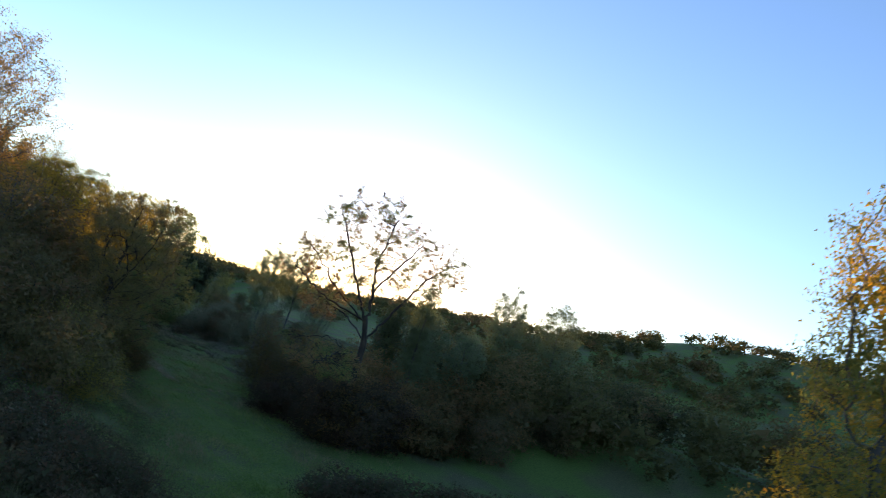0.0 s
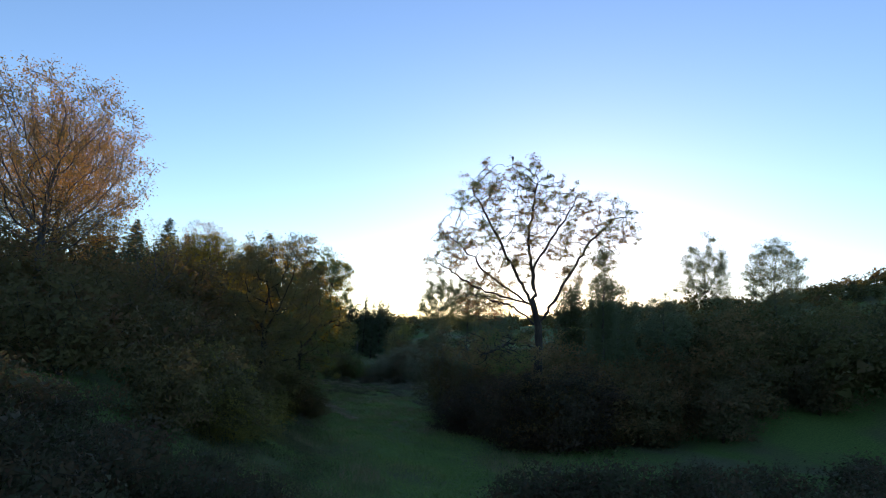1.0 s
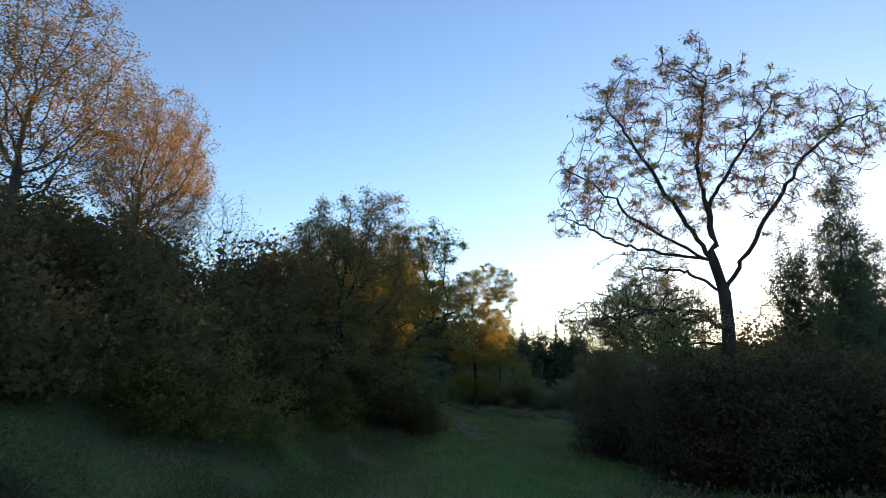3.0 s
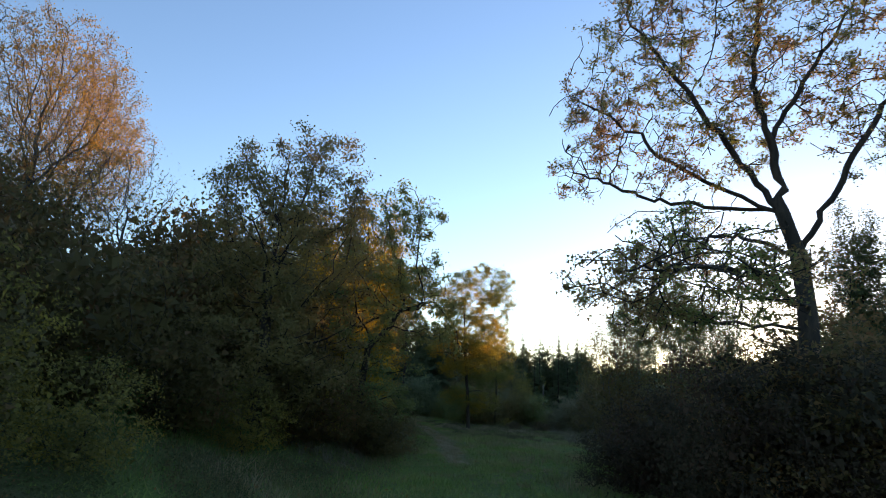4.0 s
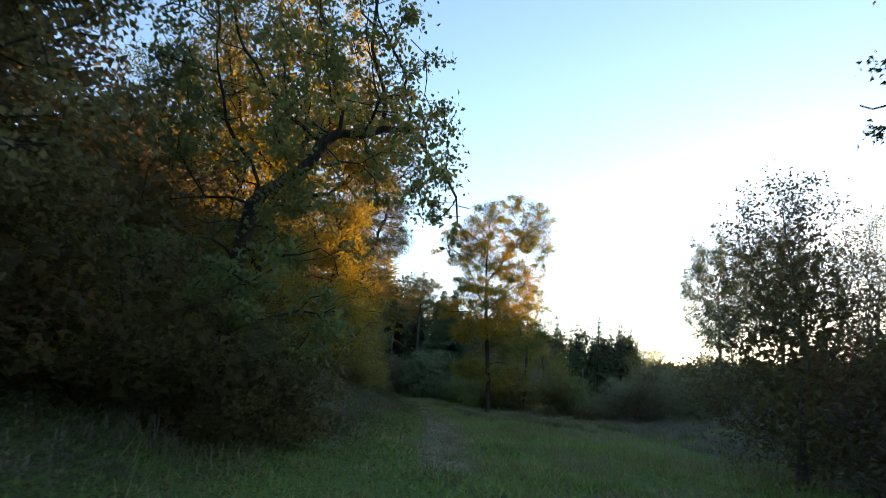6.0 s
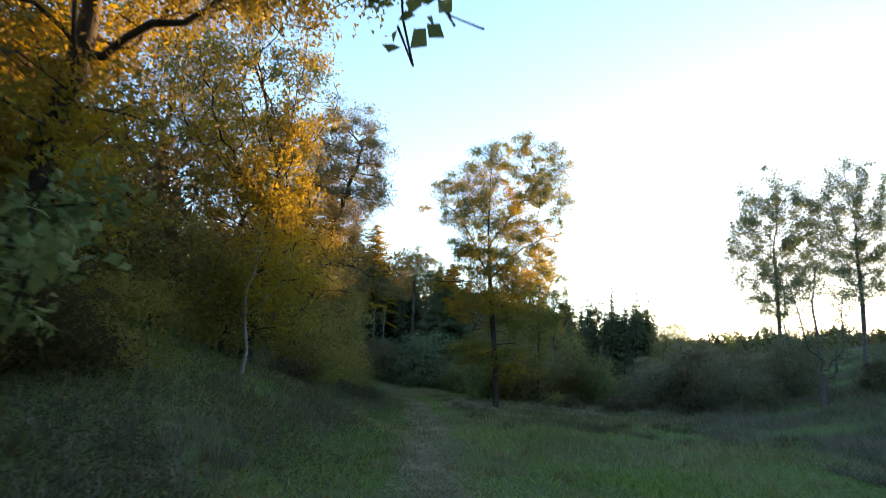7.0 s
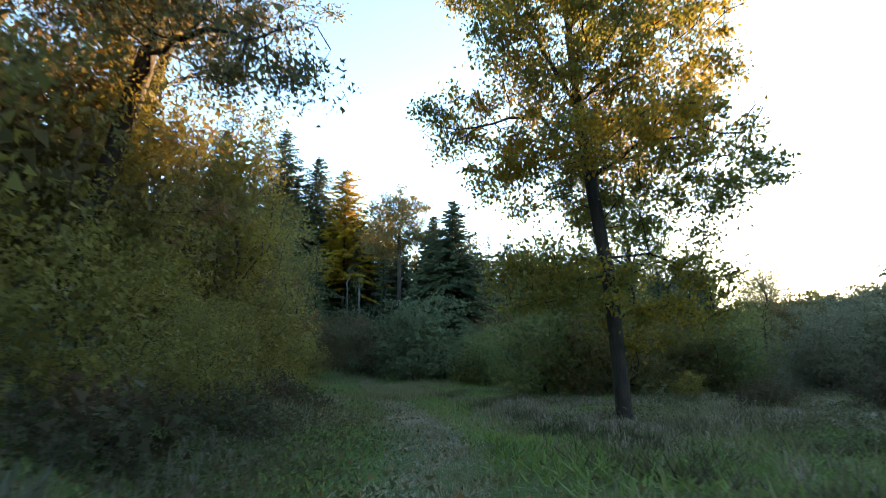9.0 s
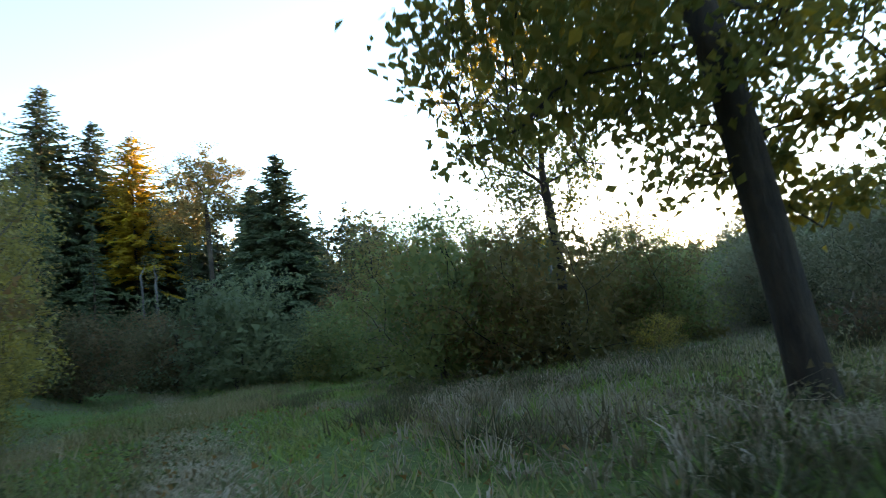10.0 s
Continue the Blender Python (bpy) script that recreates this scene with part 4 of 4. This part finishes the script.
for leaf, label, sd, spots in (
        (M_OAK, "bushy young oak at the far wood edge", 120, [(0.8, 102.5, 1.0), (8.0, 107.5, 1.0), (-2.4, 110.5, 1.1), (20.0, 107.0, 0.85), (-17.5, 98.0, 1.2)]),
        (M_ASPEN_DULL, "bushy young beech with rusty brown leaves", 121, [(4.2, 105.0, 1.0), (6.2, 112.0, 1.15), (-16.0, 92.0, 1.1)]),
        (M_HAZEL, "bushy young maple with yellow-green leaves", 122, [(2.6, 107.0, 1.0), (9.6, 104.0, 0.8), (24.6, 117.0, 0.96), (22.6, 116.0, 0.85), (33.9, 126.0, 0.5)])):
    young = None
    for x, y, s in spots:
        m = pose(x, y, at(x, y) - 0.1, 0, 0, r.uniform(0, 360)) @ Matrix.Scale(s, 4)
        if young is None:
            young = tree("beech_tree" if sd == 121 else "maple_tree" if sd == 122 else "oak_tree", x, y, [(0, 0, 0), (0.1, 0, 2), (0, 0, 4)],
                         [(0, 0, 6.4, 2.5, 2.5, 3.2, 2), (0.3, 0, 3.4, 2.8, 2.8, 2.4, 1.5), (0, 0, 1.5, 2.9, 2.9, 1.4, 1.2)], M_BARK, leaf, label,
                         seed=sd, count=460, base=0.15, leaves=12, size=0.14, spread=0.26, lush=1.0, fill=1200, tufts=(70, 0.75, 70), group="young trees at the head of the valley")
        else:
            copy_thing(young, m)
tree("pine_tree", -10.3, 113.5, [(0, 0, 0), (0.1, 0, 7), (0.0, 0, 13)], [(0, 0, 15.2, 3.3, 3.0, 2.4, 1), (-1.5, 0, 12.3, 2.8, 2.6, 1.9, 0.8), (1.6, 0, 12.6, 1.9, 1.9, 1.5, 0.5)], M_BARK, M_OAK, "pine with a bare dark stem and rounded open crown",
     seed=101, count=460, base=0.2, leaves=12, size=0.19, spread=0.28, fill=1300, tufts=(120, 0.62, 100))
for x, y, tall, sd in ((-16.4, 118.0, 9.0, 1), (12.7, 104.5, 5.5, 2), (-13.5, 111.0, 8.0, 3)):
    tree("birch_tree", x, y, [(0, 0, 0), (0.1, 0, tall * 0.5), (0.0, 0, tall * 0.9)], [(0, 0, tall, 1.0, 1.0, 1.5, 1)], M_GREYBARK, M_HAZEL,
         "thin grey birch stem at the wood edge", seed=110 + sd, count=40, base=0.09, leaves=8, size=0.15)

# ---- woods on the slopes and hills, far off ----
def woods(name, spots, leaf, label, r, per=130, grain=0.2):
    """Many crowns of leaf clumps as one mesh: (x, y, height, radius) each."""
    V, F, n0 = [], [], 0
    for x, y, tall, wide in spots:
        z = at(x, y)
        k = per
        d = r.normal(size=(k, 3))
        d /= np.linalg.norm(d, axis=1)[:, None]
        c = np.array([x, y, z + tall * 0.58]) + d * r.uniform(0.55, 1.05, (k, 1)) * [wide, wide, tall * 0.44]
        core = np.array([x, y, z + tall * 0.5]) + (c - [x, y, z + tall * 0.58])[::3] * r.uniform(0.2, 0.6, (len(c[::3]), 1)) * [1, 1, 1.1]
        for v, f in (leaf_cloud(c, 6, wide * 0.09, wide * grain, r, 0.1, 0.75), leaf_cloud(core, 1, 0.1, wide * 0.45, r, 0.1, 0.9)):
            V.append(v)
            F.append(f + n0)
            n0 += len(v)
    ob = new(name, mesh_from(name, np.concatenate(V), np.concatenate(F), leaf))
    return tagged(ob, label, "woods", kind="stuff")


r = np.random.default_rng(21)
spots = []
for k in range(600):
    a, d = r.uniform(-20, 78), r.uniform(0, 1)
    rad = 175 + 170 * d
    x, y = rad * math.sin(radians(a)), 30 + rad * math.cos(radians(a))
    spots.append((x, y, r.uniform(3.5, 6.5), r.uniform(3.0, 5.5)))
woods("far_woods", spots, M_FAR, "autumn woods on the far hills", r, 40, 0.2)
spots = []
for k in range(190):
    y = r.uniform(-10, 52)
    x = knots(y, [(-10, 58), (10, 44), (24, 35), (40, 27), (52, 26)]) + r.uniform(0, 1) ** 1.5 * 45
    spots.append((x, y, r.uniform(4.5, 8.0), r.uniform(2.0, 3.2)))
for k in range(30):
    x, y = r.uniform(34, 70), r.uniform(112, 150)
    if abs(x - 2.4 - 0.65 * (y - 71)) > 11:
        spots.append((x, y, r.uniform(2.0, 3.6), r.uniform(1.4, 2.2)))
woods("slope_woods", spots, M_FAR, "mixed autumn trees covering the right slope", r, 90, 0.12)
spots = []
for k in range(110):
    y = r.uniform(-10, 120)
    x = -30 - r.uniform(0, 1) * 40
    spots.append((x, y, r.uniform(2.3, 3.8) + 3.8 * (y > 45), r.uniform(2.0, 3.2)))
for k in range(50):
    spots.append((r.uniform(-60, 10), r.uniform(140, 175), r.uniform(7, 11), r.uniform(2.5, 4)))
conifers = [(x, r.uniform(122, 150), r.uniform(11, 16) + 4 * (x < -14), r.uniform(2.0, 2.9)) for x in r.uniform(-42, 4, 85)]
conifers += [(r.uniform(2, 26), r.uniform(134, 146), r.uniform(10, 12.5), r.uniform(1.9, 2.5)) for k in range(48)]
woods("spruce_wood", conifers, M_SPRUCE, "dense dark spruce wood behind the front trees", r, 130, 0.2)
woods("bank_woods", spots, M_FAR, "dark mixed trees on the upper bank", r, 90, 0.14)


# ---- the worn track ----
TRACK = [(36, 2.6), (44, 1.6), (50, 0.9), (56, 0.0), (62, -1.1), (68, -2.1), (74, -3.4), (80, -4.9), (88, -6.8), (96, -9.2), (104, -11.5)]


# ---- grass ----
def blades(name, x, y, tall, leaf, label, r, wide=0.022, lean=0.45):
    n = len(x)
    z = height(x, y)
    c = np.stack([x, y, z - 0.02], -1)
    h = tall * r.uniform(0.5, 1.3, n)
    a = r.uniform(0, 2 * np.pi, n)
    side = np.stack([np.cos(a), np.sin(a), 0 * a], -1) * (wide * r.uniform(0.6, 1.4, n))[:, None]
    b = r.normal(0, lean, (n, 2)) * h[:, None]
    top = c + np.stack([b[:, 0], b[:, 1], h * np.clip(1 - 0.3 * np.hypot(b[:, 0], b[:, 1]) / h, 0.5, 1)], -1)
    v = np.stack([c - side, c + side, top], 1).reshape(-1, 3)
    ob = new(name, mesh_from(name, v, np.arange(n * 3).reshape(n, 3), leaf))
    return tagged(ob, label, "grass", kind="stuff")


r = np.random.default_rng(31)
n = 250000
y = np.where(r.random(n) < 0.2, r.uniform(-14, 12, n), r.uniform(8, 104, n))
path_x = knots(y, [(-20, -9), (-8, 1), (3, 3), (20, 4), (40, 2), (60, -1), (80, 0), (110, 0)])
x = path_x + r.normal(0, 6.0, n) - 5 * (y < 12) * r.random(n)
off_track = np.abs(x - knots(y, TRACK)) + 2.0 * (y < 36)
keep = (off_track > 0.6) | (r.random(n) < 0.12)
x, y, off_track = x[keep], y[keep], off_track[keep]
n = len(x)
patch = np.sin(x * 0.9 + 2 * np.sin(y * 0.31)) + np.sin(y * 0.7 + x * 0.2) + r.normal(0, 0.5, n)
blades("meadow_grass", x, y, (0.10 + 0.10 * (patch > 0.6) + 0.05 * r.random(n)) * np.clip(off_track - 0.1, 0.3, 1), M_GRASS, "short rough green meadow grass", r, 0.02, 0.7)
n = 60000
y = r.uniform(36, 104, n)
x = knots(y, TRACK) + r.normal(0, 0.4, n) + 0.15 * np.sin(y * 0.6)
blades("trodden_grass", x, y, 0.09, M_TRODDEN, "flattened dry grass of the worn track", r, 0.016, 1.3)
n = 120000
y = r.uniform(-18, 110, n)
path_x = knots(y, [(-20, -9), (-8, 1), (3, 3), (20, 4), (40, 2), (60, -1), (80, 0), (110, 0)])
x = path_x + np.where(r.random(n) < 0.6, -1, 1) * (3.0 + np.abs(r.normal(0, 5.0, n)))
keep = np.sin(x * 0.8 + 1.5 * np.sin(y * 0.43)) + np.sin(y * 0.55 - x * 0.3) + r.normal(0, 0.5, n) > 0.1
blades("tall_grass", x[keep], y[keep], 0.42, M_STRAW, "tall dry grass and weeds along the meadow edge", r, 0.014)
# tussocks
n = 600
cy = r.uniform(30, 100, n)
cx = knots(cy, [(30, 4), (60, 1), (80, 2), (100, 2)]) + r.normal(0, 5.5, n)
k = 45
x, y = np.repeat(cx, k) + r.normal(0, 0.16, n * k), np.repeat(cy, k) + r.normal(0, 0.16, n * k)
blades("grass_tussocks", x, y, 0.24, M_STRAW, "coarse tussocks standing out of the meadow", r, 0.013, 0.6)
# low tussocks in dark blades; the dark colour carries the tussocks' shadows
n, k = 260, 110
cy = r.uniform(56, 92, n)
cx = knots(cy, TRACK) + 2.0 + 11 * r.random(n)
x, y = np.repeat(cx, k) + r.normal(0, 0.26, n * k), np.repeat(cy, k) + r.normal(0, 0.2, n * k)
blades("shadow_tussocks", x, y, 0.3, M_BANKWEED, "low meadow tussocks with their shadows put into a dark colour", r, 0.014, 0.6)
# dry weeds beside the turning oak: loose tufts that fall outwards
def weed_tufts(name, cx, cy, tall, each, leaf, label, r, wide=0.01, open_out=0.7):
    n = len(cx)
    own = tall * r.uniform(0.3, 1.3, n) * (0.8 + 0.3 * np.sin(cx * 2.1 + 2 * np.sin(cy * 1.3)) * np.sin(cy * 1.9))
    x, y = np.repeat(cx, each), np.repeat(cy, each)
    h = np.repeat(own, each) * r.uniform(0.5, 1.2, n * each)
    a = r.uniform(0, 2 * np.pi, n * each)
    out = np.stack([np.cos(a), np.sin(a)], -1)
    lean = (h * open_out * r.uniform(0.15, 1.3, n * each))[:, None]
    foot = np.stack([x, y], -1) + out * (0.12 * r.random(n * each))[:, None]
    c = np.column_stack([foot, height(foot[:, 0], foot[:, 1]) - 0.02])
    knee = c + np.column_stack([out * lean * 0.4, 0.72 * h])
    tip = c + np.column_stack([out * lean, h * r.uniform(0.55, 1.0, n * each)])
    side = np.column_stack([-out[:, 1], out[:, 0], 0 * a]) * wide * r.uniform(0.6, 1.5, (n * each, 1))
    v = np.stack([c - side, c + side, knee + side * 0.8, tip, knee - side * 0.8], 1).reshape(-1, 3)
    k = np.arange(n * each)[:, None] * 5
    f = np.concatenate([k + [0, 1, 2], k + [0, 2, 4], k + [4, 2, 3]])
    return tagged(new(name, mesh_from(name, v, f, leaf)), label, "weeds", kind="stuff")


n = 6600
x, y = np.where(r.random(n) < 0.75, r.uniform(-1.2, 10, n), r.uniform(8, 22, n)), np.where(r.random(n) < 0.6, r.uniform(66, 82, n), r.uniform(62, 98, n))
x = np.where(y < 69, np.maximum(x, 2.0 + 1.2 * np.sin(y * 1.7) + x * 0.9), x) + r.normal(0, 0.5, n)
keep = np.sin(x * 1.1 + np.sin(y * 0.7)) + np.sin(y * 0.9 + 0.4 * x) + r.normal(0, 0.6, n) > -0.7
weed_tufts("dry_weeds", x[keep], y[keep], 0.27, 15, M_WEEDS, "pale dry weeds fallen over on the meadow", r, 0.0065, 1.1)
n = 60000
x, y = r.uniform(-0.5, 20, n), r.uniform(63, 98, n)
x = np.where(y < 69, np.maximum(x, 4 + x * 0.7), x)
low = np.sin(x * 1.3 + 2 * np.sin(y * 0.5)) + np.sin(y * 1.1 - 0.6 * x) + r.normal(0, 0.4, n)
x, y, low = x[low > -0.2], y[low > -0.2], low[low > -0.2]
z = height(x, y) + r.random(len(x)) * (0.1 + 0.16 * np.clip(low, 0, 2))
v, f = leaf_cloud(np.stack([x, y, z], -1), 1, 0.03, 0.07, r, 0.2, 0.6)
tagged(new("meadow_herbs", mesh_from("meadow_herbs", v, f, M_HERBS)), "low green herbs among the dry weeds", "herbs", kind="stuff")
# rank weeds on the right slope, a pale grey-brown standing in for sun glare
n = 130000
x, y = 10.5 + 20 * r.random(n) ** 1.3, r.uniform(40, 104, n)
keep = np.sin(x * 0.9 + 2 * np.sin(y * 0.5)) + np.sin(y * 0.8 + 0.5 * x) + r.normal(0, 0.7, n) > -0.6 + 1.4 * (x < 13)
blades("slope_weeds", x[keep], y[keep], 0.48, M_BRAMBLE_DRY, "rank brown weeds covering the slope, greyed to stand in for sun glare", r, 0.014, 0.75)
# rank weeds on the bank where the path comes down
n = 60000
x, y = -3.4 - np.abs(r.normal(0, 4.5, n)), r.uniform(-16, 9, n)
keep = np.sin(x * 0.8 + 2 * np.sin(y * 0.4)) + np.sin(y * 0.7 + 0.5 * x) + r.normal(0, 0.5, n) > -0.7
blades("bank_weeds", x[keep], y[keep], 0.5, M_BANKWEED, "rank dark weeds on the steep bank", r, 0.022, 0.6)
# nettles and low herbs along the foot of the bank
n = 170000
y = r.uniform(-8, 76, n)
x = knots(y, [(-8, -2.2), (12, -2.6), (30, -1.6), (40, -1.0), (52, -1.6), (62, -3.0), (76, -5.4)]) - np.abs(r.normal(0, 3.0, n)) + 0.6 + r.normal(0, 0.7, n)
tuft = np.sin(x * 1.7 + 2 * np.sin(y * 0.6)) + np.sin(y * 1.3 + x) + r.normal(0, 0.5, n)
keep = tuft > -0.5
x, y, tuft = x[keep], y[keep], tuft[keep]
z = height(x, y) + r.random(len(x)) ** 1.3 * (0.16 + 0.2 * np.clip(tuft, 0, 2))
v, f = leaf_cloud(np.stack([x, y, z], -1), 1, 0.03, 0.068, r, 0.2, 0.55)
tagged(new("bank_herbs", mesh_from("bank_herbs", v, f, M_HERBS)), "dark nettles and herbs along the bank", "herbs", kind="stuff")
n = 1500
y = r.uniform(30, 68, n)
x = knots(y, [(30, -1.2), (40, -0.8), (52, -1.4), (62, -3.0), (68, -4.2)]) - np.abs(r.normal(0, 2.4, n))
weed_tufts("bank_stems", x, y, 0.42, 9, M_BRAMBLE_DRY, "dead brown stems standing among the nettles", r, 0.008, 0.8)
# leaves on the ground under the trees
n = 7000
y = r.uniform(14, 96, n)
x = knots(y, [(14, -3), (36, -1.5), (66, -3), (80, -6), (96, -9)]) + r.normal(0, 2.6, n)
v, f = leaf_cloud(np.stack([x, y, height(x, y) + 0.06], -1), 1, 0.02, 0.065, r, 0.0, 0.8)
tagged(new("fallen_leaves", mesh_from("fallen_leaves", v, f, M_FALLEN)), "brown and red fallen leaves in the grass", "leaves", kind="stuff")
